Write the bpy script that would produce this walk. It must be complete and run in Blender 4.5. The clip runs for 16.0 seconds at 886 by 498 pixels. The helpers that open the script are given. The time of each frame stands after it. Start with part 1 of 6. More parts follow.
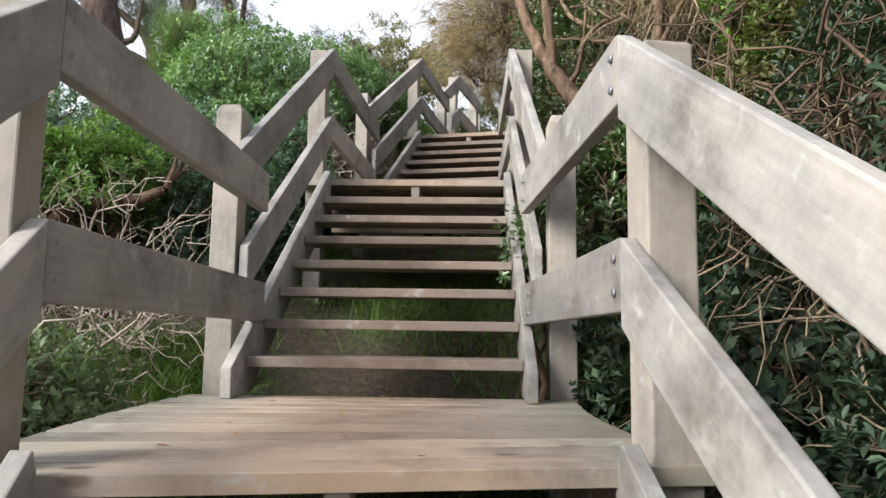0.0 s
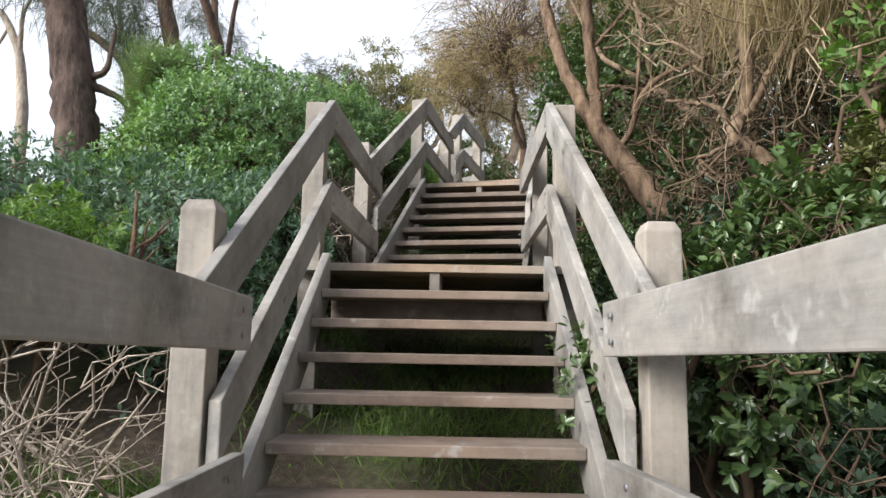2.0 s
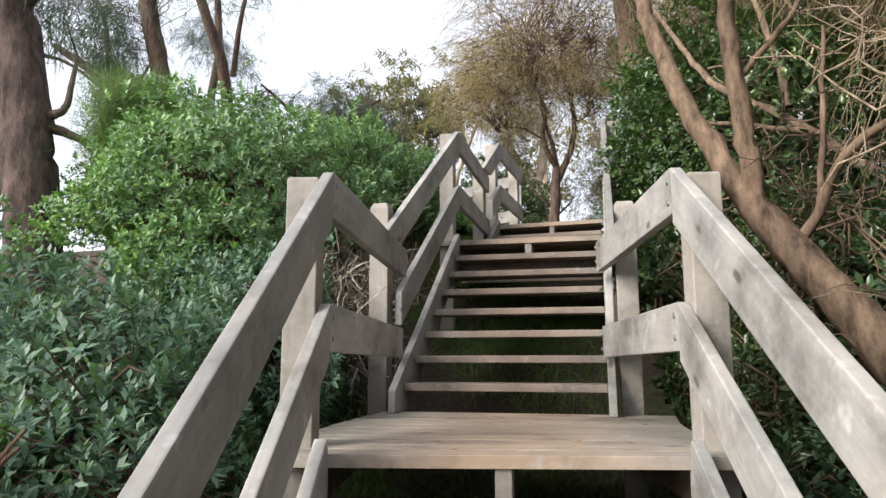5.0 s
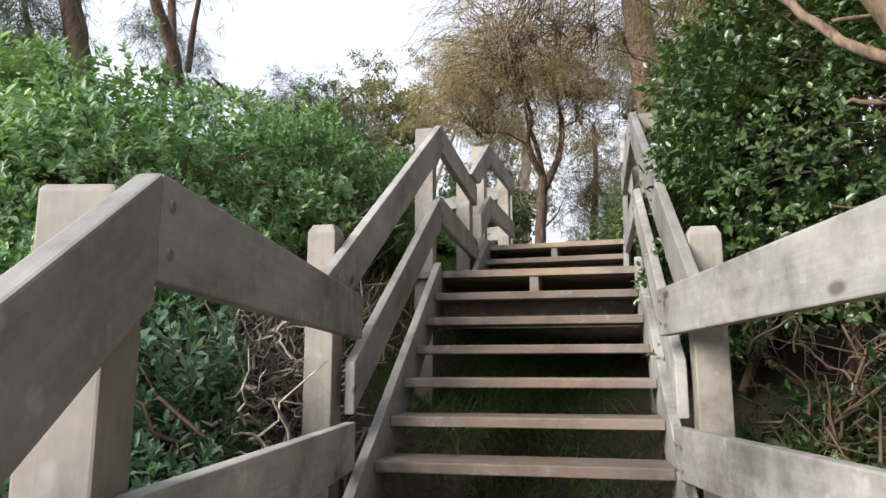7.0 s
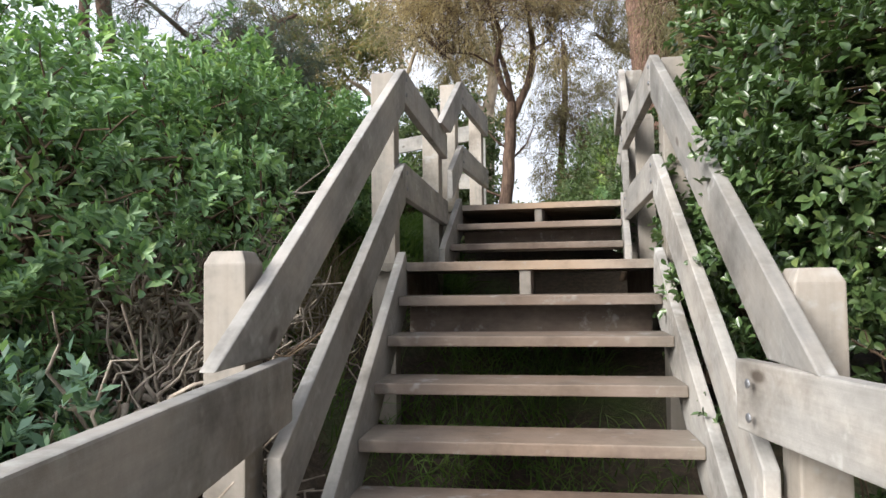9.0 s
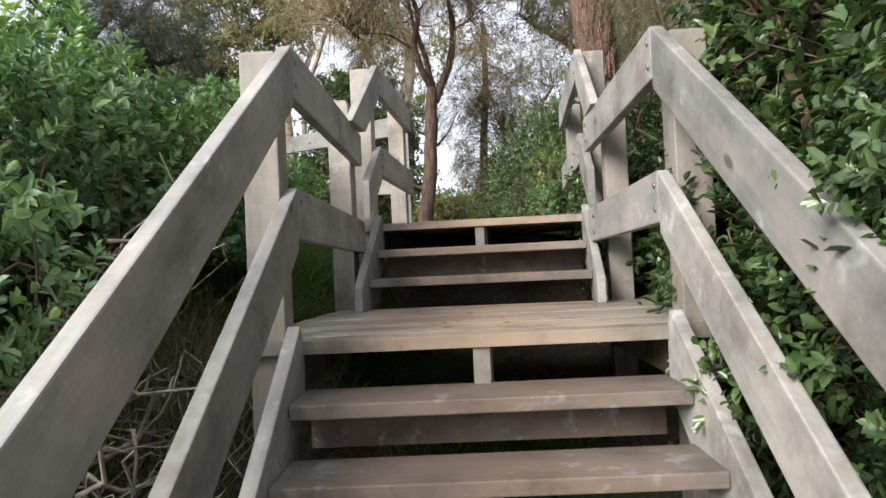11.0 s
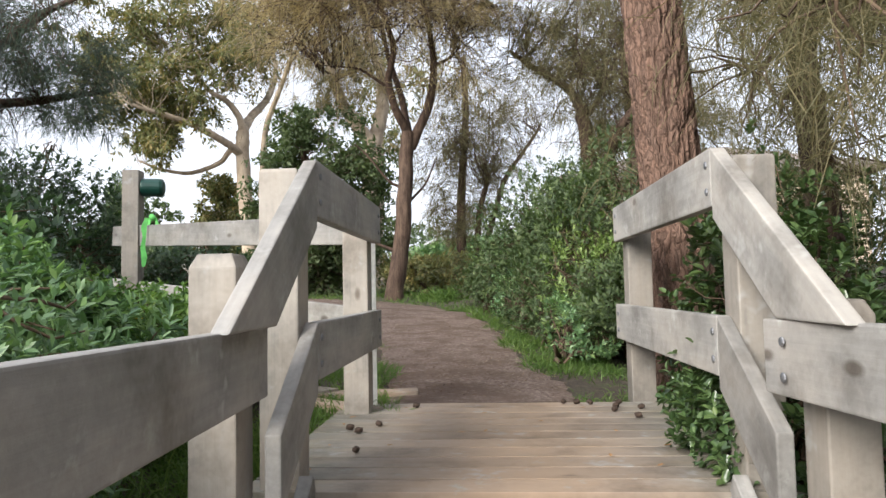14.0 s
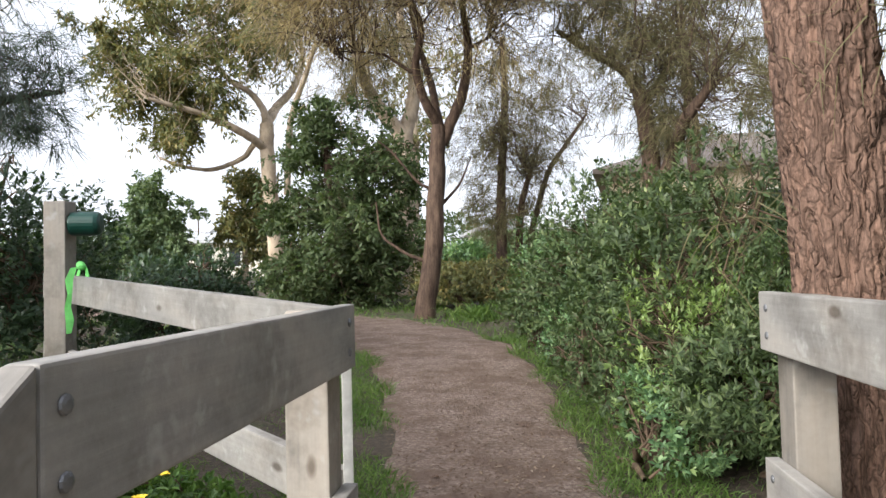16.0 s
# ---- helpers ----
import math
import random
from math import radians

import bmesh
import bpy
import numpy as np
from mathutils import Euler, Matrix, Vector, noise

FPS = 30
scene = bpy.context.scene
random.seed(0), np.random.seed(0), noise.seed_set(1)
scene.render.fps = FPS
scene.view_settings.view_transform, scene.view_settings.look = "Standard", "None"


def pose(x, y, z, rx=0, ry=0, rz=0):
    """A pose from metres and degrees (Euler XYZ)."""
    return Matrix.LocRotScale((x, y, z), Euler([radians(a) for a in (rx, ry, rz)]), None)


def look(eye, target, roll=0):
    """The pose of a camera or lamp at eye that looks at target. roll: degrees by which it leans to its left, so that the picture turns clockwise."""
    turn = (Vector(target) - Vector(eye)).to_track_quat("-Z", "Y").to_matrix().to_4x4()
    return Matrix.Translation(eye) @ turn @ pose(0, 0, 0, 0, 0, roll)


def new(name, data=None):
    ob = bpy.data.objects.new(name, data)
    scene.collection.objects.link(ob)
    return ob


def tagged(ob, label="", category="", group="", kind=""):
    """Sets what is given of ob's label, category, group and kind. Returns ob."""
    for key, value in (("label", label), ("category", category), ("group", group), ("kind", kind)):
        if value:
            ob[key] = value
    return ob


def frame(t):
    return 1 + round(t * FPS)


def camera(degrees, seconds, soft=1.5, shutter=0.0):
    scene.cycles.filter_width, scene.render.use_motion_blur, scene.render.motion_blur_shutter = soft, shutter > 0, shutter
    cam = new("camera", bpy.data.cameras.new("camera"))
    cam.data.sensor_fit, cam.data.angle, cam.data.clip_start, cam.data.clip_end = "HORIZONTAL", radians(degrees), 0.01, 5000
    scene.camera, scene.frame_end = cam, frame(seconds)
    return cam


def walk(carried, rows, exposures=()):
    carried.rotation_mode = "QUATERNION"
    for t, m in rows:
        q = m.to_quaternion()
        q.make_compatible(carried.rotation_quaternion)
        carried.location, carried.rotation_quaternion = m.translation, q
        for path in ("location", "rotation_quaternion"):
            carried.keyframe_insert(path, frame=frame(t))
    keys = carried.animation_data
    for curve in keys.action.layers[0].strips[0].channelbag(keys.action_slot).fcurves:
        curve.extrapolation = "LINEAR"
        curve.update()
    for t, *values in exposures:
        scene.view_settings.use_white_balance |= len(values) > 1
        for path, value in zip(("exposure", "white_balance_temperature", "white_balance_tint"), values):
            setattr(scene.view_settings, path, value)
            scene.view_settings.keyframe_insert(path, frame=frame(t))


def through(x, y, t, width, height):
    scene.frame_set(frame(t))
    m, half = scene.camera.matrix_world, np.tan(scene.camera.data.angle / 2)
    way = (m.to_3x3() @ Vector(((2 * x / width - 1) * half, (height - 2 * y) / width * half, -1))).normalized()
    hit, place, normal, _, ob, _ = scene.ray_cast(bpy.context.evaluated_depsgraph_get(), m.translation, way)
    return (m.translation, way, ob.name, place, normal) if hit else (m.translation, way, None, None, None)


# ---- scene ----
cam = camera(65.9, 16.0)
PATH = [
    (0, (0.493, 0.628, 0.307), (0.421, 2.614, 0.535), 0.8),
    (0.5, (0.375, 0.86, 0.498), (0.396, 2.836, 0.806), 1.0),
    (1, (0.328, 1.091, 0.584), (0.296, 3.067, 0.887), 1.3),
    (1.5, (0.237, 1.313, 0.708), (0.167, 3.288, 1.017), 1.2),
    (2, (0.229, 1.476, 0.865), (0.196, 3.455, 1.154), 1.0),
    (2.5, (0.246, 1.692, 1.0), (0.113, 3.67, 1.267), 1.2),
    (3, (0.229, 1.86, 1.179), (0.14, 3.838, 1.466), 0.5),
    (3.5, (0.285, 2.097, 1.281), (0.121, 4.072, 1.55), 0.3),
    (4, (0.209, 2.325, 1.409), (0.099, 4.305, 1.667), 0.1),
    (4.2, (0.158, 2.405, 1.482), (0.075, 4.387, 1.738), -0.3),
    (6.3, (-0.033, 4.103, 1.884), (-0.144, 6.055, 2.306), 0.4),
    (6.5, (-0.039, 4.227, 1.937), (-0.138, 6.18, 2.358), 0.3),
    (7, (-0.043, 4.472, 2.081), (-0.065, 6.444, 2.415), -0.1),
    (7.5, (0.002, 4.737, 2.209), (-0.074, 6.722, 2.442), -0.2),
    (8, (-0.024, 4.974, 2.39), (-0.006, 6.97, 2.516), -0.9),
    (8.5, (-0.009, 5.19, 2.48), (-0.018, 7.186, 2.598), -0.8),
    (9, (-0.073, 5.421, 2.592), (0.017, 7.417, 2.685), -0.7),
    (9.2, (-0.054, 5.497, 2.645), (0.058, 7.492, 2.729), -0.8),
    (11.3, (0.039, 6.861, 2.954), (0.367, 8.834, 2.978), -2.7),
    (11.5, (0.058, 7.072, 2.974), (0.373, 9.047, 2.987), -2.6),
    (12, (0.051, 7.511, 3.12), (0.452, 9.468, 3.209), -1.0),
    (12.5, (0.15, 7.886, 3.244), (0.541, 9.832, 3.492), -0.4),
    (13, (0.225, 8.155, 3.469), (0.608, 10.109, 3.656), -0.5),
    (13.5, (0.259, 8.504, 3.702), (0.601, 10.454, 3.983), -0.1),
    (14, (0.285, 8.709, 3.796), (0.699, 10.662, 3.913), -1.1),
    (14.5, (0.386, 9.065, 4.018), (0.593, 11.049, 4.161), -1.0),
    (15, (0.405, 9.407, 4.222), (0.56, 11.397, 4.34), -1.6),
    (15.5, (0.505, 9.767, 4.273), (0.729, 11.754, 4.309), -2.1),
    (16, (0.662, 10.162, 4.306), (0.958, 12.138, 4.377), -1.5),
]
walk(cam, [(t, look(eye, target, roll)) for t, eye, target, roll in PATH], [(0.0, 0.79), (2.0, 0.74), (4.0, 0.80), (7.0, 0.71), (9.0, 0.95), (11.5, 0.77), (14.0, 0.80), (16.0, 0.82)])

# ---- world and light ----
world = bpy.data.worlds.new("sky")
scene.world = world
world.use_nodes = True
wn, wl = world.node_tree.nodes, world.node_tree.links
sky = wn.new("ShaderNodeTexSky")
sky.sky_type, sky.sun_disc = "NISHITA", False
sky.sun_elevation, sky.sun_rotation = radians(27), radians(-128)
sky.air_density, sky.dust_density, sky.ozone_density = 1.0, 5.0, 1.0
veil = wn.new("ShaderNodeMix")
veil.data_type = "RGBA"
veil.inputs[0].default_value = 0.75
veil.inputs[7].default_value = (9.0, 9.45, 10.6, 1)
wl.new(sky.outputs[0], veil.inputs[6])
wl.new(veil.outputs[2], wn["Background"].inputs[0])
wn["Background"].inputs[1].default_value = 0.10
sun = new("sun", bpy.data.lights.new("sun", "SUN"))
sun.data.energy, sun.data.angle, sun.data.color = 3.9, radians(32), (1.0, 0.98, 0.93)
sun.matrix_world = look((-14.5, -11.5, 9.5), (0, 0, 0))

# ---- materials ----


def material(name):
    m = bpy.data.materials.new(name)
    m.use_nodes = True
    nt = m.node_tree
    return m, nt.nodes, nt.links, nt.nodes["Principled BSDF"]


def ramp(n, l, fac, stops):
    r = n.new("ShaderNodeValToRGB")
    e = r.color_ramp.elements
    while len(e) < len(stops):
        e.new(0.5)
    for k, (p, c) in zip(e, stops):
        k.position, k.color = p, (*c, 1)
    l.new(fac, r.inputs[0])
    return r.outputs[0]


def tex(n, l, co, scale, detail=4, rough=0.55):
    t = n.new("ShaderNodeTexNoise")
    t.inputs["Scale"].default_value, t.inputs["Detail"].default_value, t.inputs["Roughness"].default_value = scale, detail, rough
    l.new(co, t.inputs["Vector"])
    return t.outputs[0]


def mixc(n, l, fac, a, b, mode="MIX"):
    x = n.new("ShaderNodeMix")
    x.data_type, x.blend_type = "RGBA", mode
    for slot, v in ((0, fac), (6, a), (7, b)):
        if isinstance(v, (int, float)):
            x.inputs[slot].default_value = v
        elif isinstance(v, tuple):
            x.inputs[slot].default_value = (*v, 1)
        else:
            l.new(v, x.inputs[slot])
    return x.outputs[2]


def maths(n, l, op, a, b=None):
    x = n.new("ShaderNodeMath")
    x.operation = op
    for slot, v in ((0, a), (1, b)):
        if v is None:
            continue
        if isinstance(v, (int, float)):
            x.inputs[slot].default_value = v
        else:
            l.new(v, x.inputs[slot])
    return x.outputs[0]


def bump(n, l, height, p, strength, distance):
    b = n.new("ShaderNodeBump")
    b.inputs["Strength"].default_value, b.inputs["Distance"].default_value = strength, distance
    l.new(height, b.inputs["Height"])
    l.new(b.outputs[0], p.inputs["Normal"])


def timber(name, axis, turn=(0, 0, 0), dark=(0.205, 0.198, 0.188), mid=(0.325, 0.312, 0.295), light=(0.50, 0.482, 0.455), warm=(0.36, 0.295, 0.235), worn=0.30, gain=1.0, track=0.0):
    """Weathered hardwood with the grain along one axis of the piece."""
    m, n, l, p = material(name)
    co = n.new("ShaderNodeTexCoord").outputs["Object"]
    info = n.new("ShaderNodeObjectInfo")
    add = n.new("ShaderNodeVectorMath")
    l.new(co, add.inputs[0])
    off = n.new("ShaderNodeCombineXYZ")
    for k, mult in enumerate((31.0, 57.0, 83.0)):
        l.new(maths(n, l, "MULTIPLY", info.outputs["Random"], mult), off.inputs[k])
    l.new(off.outputs[0], add.inputs[1])
    spin = n.new("ShaderNodeMapping")
    spin.inputs["Rotation"].default_value = turn
    l.new(add.outputs[0], spin.inputs[0])
    grain = n.new("ShaderNodeMapping")
    grain.inputs["Scale"].default_value = [2.2 if k == axis else 55.0 for k in range(3)]
    l.new(spin.outputs[0], grain.inputs[0])
    broad = n.new("ShaderNodeMapping")
    broad.inputs["Scale"].default_value = [2.6 if k == axis else 6.5 for k in range(3)]
    l.new(spin.outputs[0], broad.inputs[0])
    g = tex(n, l, grain.outputs[0], 1.0, 6, 0.65)
    b = tex(n, l, broad.outputs[0], 1.0, 4, 0.6)
    f = tex(n, l, spin.outputs[0], 9.0, 5, 0.7)
    m2 = tex(n, l, spin.outputs[0], 34.0, 6, 0.7)
    tone = maths(n, l, "ADD", maths(n, l, "ADD", maths(n, l, "MULTIPLY", g, 0.24), maths(n, l, "MULTIPLY", m2, 0.20)), maths(n, l, "MULTIPLY", b, 0.56))
    base = ramp(n, l, tone, [(0.30, dark), (0.47, mid), (0.68, light)])
    patch = ramp(n, l, b, [(0.46, (0, 0, 0)), (0.66, (worn, worn, worn))])
    base = mixc(n, l, patch, base, warm)
    if track:
        # boards trodden bare along the middle of the walk
        sep = n.new("ShaderNodeSeparateXYZ")
        l.new(co, sep.inputs[0])
        out = maths(n, l, "ADD", maths(n, l, "ABSOLUTE", sep.outputs[0]), maths(n, l, "MULTIPLY", maths(n, l, "SUBTRACT", b, 0.5), 0.7))
        base = mixc(n, l, ramp(n, l, out, [(0.12, (track, track, track)), (0.62, (0, 0, 0))]), base, warm)
        base = mixc(n, l, ramp(n, l, out, [(0.45, (0, 0, 0)), (0.8, (0.5, 0.5, 0.5))]), base, (0.25, 0.26, 0.20))
    spots = ramp(n, l, f, [(0.60, (0, 0, 0)), (0.70, (0.6, 0.6, 0.6))])
    base = mixc(n, l, spots, base, (0.50, 0.50, 0.47))
    scuff = ramp(n, l, tex(n, l, spin.outputs[0], 5.5, 3, 0.8), [(0.62, (0, 0, 0)), (0.70, (0.55, 0.55, 0.55))])
    base = mixc(n, l, scuff, base, (0.60, 0.59, 0.575))
    stain = ramp(n, l, tex(n, l, spin.outputs[0], 2.7, 5, 0.7), [(0.30, (0.50, 0.48, 0.46)), (0.50, (1, 1, 1)), (0.70, (1.18, 1.18, 1.19))])
    base = mixc(n, l, 1.0, base, stain, "MULTIPLY")
    knot = n.new("ShaderNodeTexVoronoi")
    knot.inputs["Scale"].default_value = 1.0
    kmap = n.new("ShaderNodeMapping")
    kmap.inputs["Scale"].default_value = [1.9 if k == axis else 4.2 for k in range(3)]
    l.new(spin.outputs[0], kmap.inputs[0])
    l.new(kmap.outputs[0], knot.inputs["Vector"])
    eye = ramp(n, l, knot.outputs["Distance"], [(0.045, (0.42, 0.38, 0.35)), (0.085, (1, 1, 1))])
    base = mixc(n, l, 1.0, base, eye, "MULTIPLY")
    piece = n.new("ShaderNodeMapRange")
    piece.inputs[3].default_value, piece.inputs[4].default_value = 0.64 * gain, 0.94 * gain
    l.new(info.outputs["Random"], piece.inputs[0])
    whole = n.new("ShaderNodeVectorMath")
    whole.operation = "SCALE"
    l.new(base, whole.inputs[0])
    l.new(piece.outputs[0], whole.inputs["Scale"])
    l.new(whole.outputs[0], p.inputs["Base Color"])
    p.inputs["Roughness"].default_value = 0.6
    p.inputs["Specular IOR Level"].default_value = 0.5
    bump(n, l, maths(n, l, "ADD", maths(n, l, "ADD", maths(n, l, "MULTIPLY", g, 0.5), maths(n, l, "MULTIPLY", m2, 0.5)), maths(n, l, "MULTIPLY", f, 0.6)), p, 0.5, 0.004)
    return m


SLOPE = math.atan2(0.168, 0.2494)
wood_u = timber("weathered_timber_tread", 0, dark=(0.17, 0.13, 0.105), mid=(0.29, 0.235, 0.20), light=(0.43, 0.375, 0.33), warm=(0.37, 0.255, 0.18), worn=0.55, gain=0.74, track=0.55)
wood_deck = timber("weathered_timber_deck", 0, dark=(0.21, 0.18, 0.15), mid=(0.37, 0.325, 0.285), light=(0.49, 0.445, 0.40), warm=(0.56, 0.385, 0.25), worn=0.6, gain=0.84, track=0.7)
wood_v = timber("weathered_timber_rail", 1, gain=0.92)
wood_s = timber("weathered_timber_sloping", 1, (-SLOPE, 0, 0), gain=0.92)
wood_z = timber("weathered_timber_post", 2, mid=(0.40, 0.36, 0.315), light=(0.55, 0.505, 0.45), warm=(0.43, 0.335, 0.25), gain=0.79)
# a darker brown timber for joists and edge beams below the decks
wood_dark = timber("dark_timber_joist", 0, dark=(0.10, 0.07, 0.05), mid=(0.19, 0.14, 0.11), light=(0.28, 0.22, 0.17))


def plain(name, colour, rough=0.6, metal=0.0, vary=0.12, scale=12.0):
    m, n, l, p = material(name)
    co = n.new("ShaderNodeTexCoord").outputs["Object"]
    lo, hi = [tuple(min(1, c * k) for c in colour) for k in (1 - 2 * vary, 1 + 2 * vary)]
    f = tex(n, l, co, scale, 5, 0.65)
    l.new(ramp(n, l, f, [(0.3, lo), (0.7, hi)]), p.inputs["Base Color"])
    p.inputs["Roughness"].default_value, p.inputs["Metallic"].default_value = rough, metal
    bump(n, l, f, p, 0.25, 0.004)
    return m


steel = plain("galvanised_steel", (0.22, 0.225, 0.24), 0.55, 0.8)


def leafy(name, stops, rough=0.45, shine=0.4, through=0.25, glow=(1.5, 1.7, 0.7)):
    """Leaves: a colour of its own for each, slightly glossy, letting some light through."""
    m, n, l, p = material(name)
    r = n.new("ShaderNodeNewGeometry").outputs["Random Per Island"]
    co = n.new("ShaderNodeTexCoord").outputs["Object"]
    patch = tex(n, l, co, 2.2, 2, 0.5)
    fac = maths(n, l, "ADD", maths(n, l, "MULTIPLY", r, 0.7), maths(n, l, "MULTIPLY", maths(n, l, "SUBTRACT", patch, 0.32), 0.8))
    c = ramp(n, l, fac, stops)
    l.new(c, p.inputs["Base Color"])
    p.inputs["Roughness"].default_value, p.inputs["Specular IOR Level"].default_value = rough, shine
    if through:
        t = n.new("ShaderNodeBsdfTranslucent")
        l.new(mixc(n, l, 1.0, c, glow, "MULTIPLY"), t.inputs[0])
        x = n.new("ShaderNodeMixShader")
        x.inputs[0].default_value = through
        l.new(p.outputs[0], x.inputs[1])
        l.new(t.outputs[0], x.inputs[2])
        l.new(x.outputs[0], n["Material Output"].inputs[0])
    return m


leaf_bush = leafy("glossy_shrub_leaf", [(0.0, (0.058, 0.118, 0.060)), (0.45, (0.140, 0.242, 0.118)), (0.8, (0.240, 0.362, 0.165)), (1.0, (0.37, 0.46, 0.18))], 0.42, 0.5)
leaf_copro = leafy("glossy_mirror_leaf", [(0.0, (0.032, 0.062, 0.024)), (0.5, (0.064, 0.110, 0.040)), (0.85, (0.11, 0.165, 0.06)), (1.0, (0.20, 0.26, 0.09))], 0.28, 0.6, 0.2)
leaf_dark = leafy("dark_shrub_leaf", [(0.0, (0.026, 0.052, 0.028)), (0.5, (0.053, 0.094, 0.053)), (1.0, (0.11, 0.165, 0.085))], 0.42, 0.5)
# dark shrub leaf at about 0.65: shade on the right-hand shrubs, put into colour
leaf_shaded = leafy("shaded_dark_shrub_leaf", [(0.0, (0.016, 0.034, 0.019)), (0.5, (0.034, 0.062, 0.036)), (1.0, (0.075, 0.115, 0.06))], 0.5, 0.35, 0.15)
leaf_olive = leafy("olive_shrub_leaf", [(0.0, (0.050, 0.060, 0.022)), (0.5, (0.105, 0.115, 0.042)), (1.0, (0.21, 0.21, 0.085))], 0.45, 0.4)
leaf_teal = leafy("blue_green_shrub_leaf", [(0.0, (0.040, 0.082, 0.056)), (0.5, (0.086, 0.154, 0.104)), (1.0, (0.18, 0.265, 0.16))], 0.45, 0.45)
leaf_grey = leafy("grey_green_leaf", [(0.0, (0.06, 0.095, 0.05)), (0.5, (0.12, 0.17, 0.09)), (1.0, (0.22, 0.27, 0.15))], 0.55, 0.3)
leaf_gum = leafy("gum_leaf", [(0.0, (0.06, 0.080, 0.032)), (0.4, (0.12, 0.138, 0.055)), (0.75, (0.20, 0.19, 0.075)), (1.0, (0.34, 0.25, 0.10))], 0.5, 0.35, 0.3, (1.5, 1.3, 0.7))
needle_olive = leafy("olive_needle", [(0.0, (0.080, 0.080, 0.045)), (0.5, (0.155, 0.145, 0.080)), (1.0, (0.28, 0.24, 0.14))], 0.6, 0.2, 0.4, (1.4, 1.3, 0.9))
needle_gold = leafy("golden_needle", [(0.0, (0.19, 0.155, 0.085)), (0.5, (0.34, 0.285, 0.165)), (1.0, (0.50, 0.42, 0.245))], 0.6, 0.2, 0.45, (1.4, 1.25, 0.85))
needle_blue = leafy("blue_green_needle", [(0.0, (0.040, 0.056, 0.052)), (0.5, (0.072, 0.096, 0.084)), (1.0, (0.13, 0.155, 0.13))], 0.6, 0.2)
grass_leaf = leafy("grass_blade", [(0.0, (0.050, 0.095, 0.024)), (0.5, (0.088, 0.155, 0.036)), (1.0, (0.17, 0.235, 0.07))], 0.5, 0.3, 0.3)
straw_leaf = leafy("dry_stalk", [(0.0, (0.14, 0.11, 0.06)), (0.5, (0.24, 0.20, 0.11)), (1.0, (0.33, 0.29, 0.17))], 0.7, 0.2, 0.15, (1.1, 1, 0.8))
leaf_bright = leafy("bright_green_leaf", [(0.0, (0.055, 0.115, 0.032)), (0.5, (0.115, 0.21, 0.055)), (1.0, (0.25, 0.35, 0.11))], 0.45, 0.4, 0.3)
leaf_dull = leafy("dull_green_leaf", [(0.0, (0.036, 0.060, 0.026)), (0.5, (0.072, 0.105, 0.045)), (1.0, (0.125, 0.155, 0.07))], 0.55, 0.3)
needle_brown = leafy("brown_needle", [(0.0, (0.11, 0.085, 0.048)), (0.5, (0.22, 0.172, 0.095)), (1.0, (0.38, 0.305, 0.18))], 0.6, 0.2, 0.25, (1.2, 1.1, 0.8))
needle_fresh = leafy("fresh_green_needle", [(0.0, (0.06, 0.10, 0.04)), (0.5, (0.12, 0.18, 0.075)), (1.0, (0.2, 0.26, 0.12))], 0.6, 0.2, 0.3)
leaf_sage = leafy("sage_green_leaf", [(0.0, (0.028, 0.048, 0.019)), (0.5, (0.068, 0.104, 0.042)), (0.85, (0.135, 0.178, 0.078)), (1.0, (0.26, 0.31, 0.11))], 0.5, 0.35, 0.2)
leaf_fresh = leafy("fresh_tip_leaf", [(0.0, (0.09, 0.14, 0.045)), (0.5, (0.17, 0.25, 0.08)), (1.0, (0.33, 0.41, 0.15))], 0.45, 0.4, 0.3)
petal = plain("yellow_petal", (0.75, 0.55, 0.04), 0.6)


def barky(name, dark, light, stretch=5.0, scale=7.0, depth=0.03):
    m, n, l, p = material(name)
    co = n.new("ShaderNodeTexCoord").outputs["Object"]
    mp = n.new("ShaderNodeMapping")
    mp.inputs["Scale"].default_value = (scale * stretch / 2, scale * stretch / 2, scale / 2)
    l.new(co, mp.inputs[0])
    f = tex(n, l, mp.outputs[0], 1.0, 7, 0.7)
    w = tex(n, l, co, 1.8, 4, 0.6)
    mid = tuple((a + b) / 2 for a, b in zip(dark, light))
    c = ramp(n, l, f, [(0.33, dark), (0.5, mid), (0.68, light)])
    c = mixc(n, l, 1.0, c, ramp(n, l, w, [(0.3, (0.65, 0.65, 0.66)), (0.65, (1.1, 1.08, 1.05))]), "MULTIPLY")
    l.new(c, p.inputs["Base Color"])
    p.inputs["Roughness"].default_value = 0.9
    p.inputs["Specular IOR Level"].default_value = 0.15
    bump(n, l, f, p, 0.9, depth)
    return m




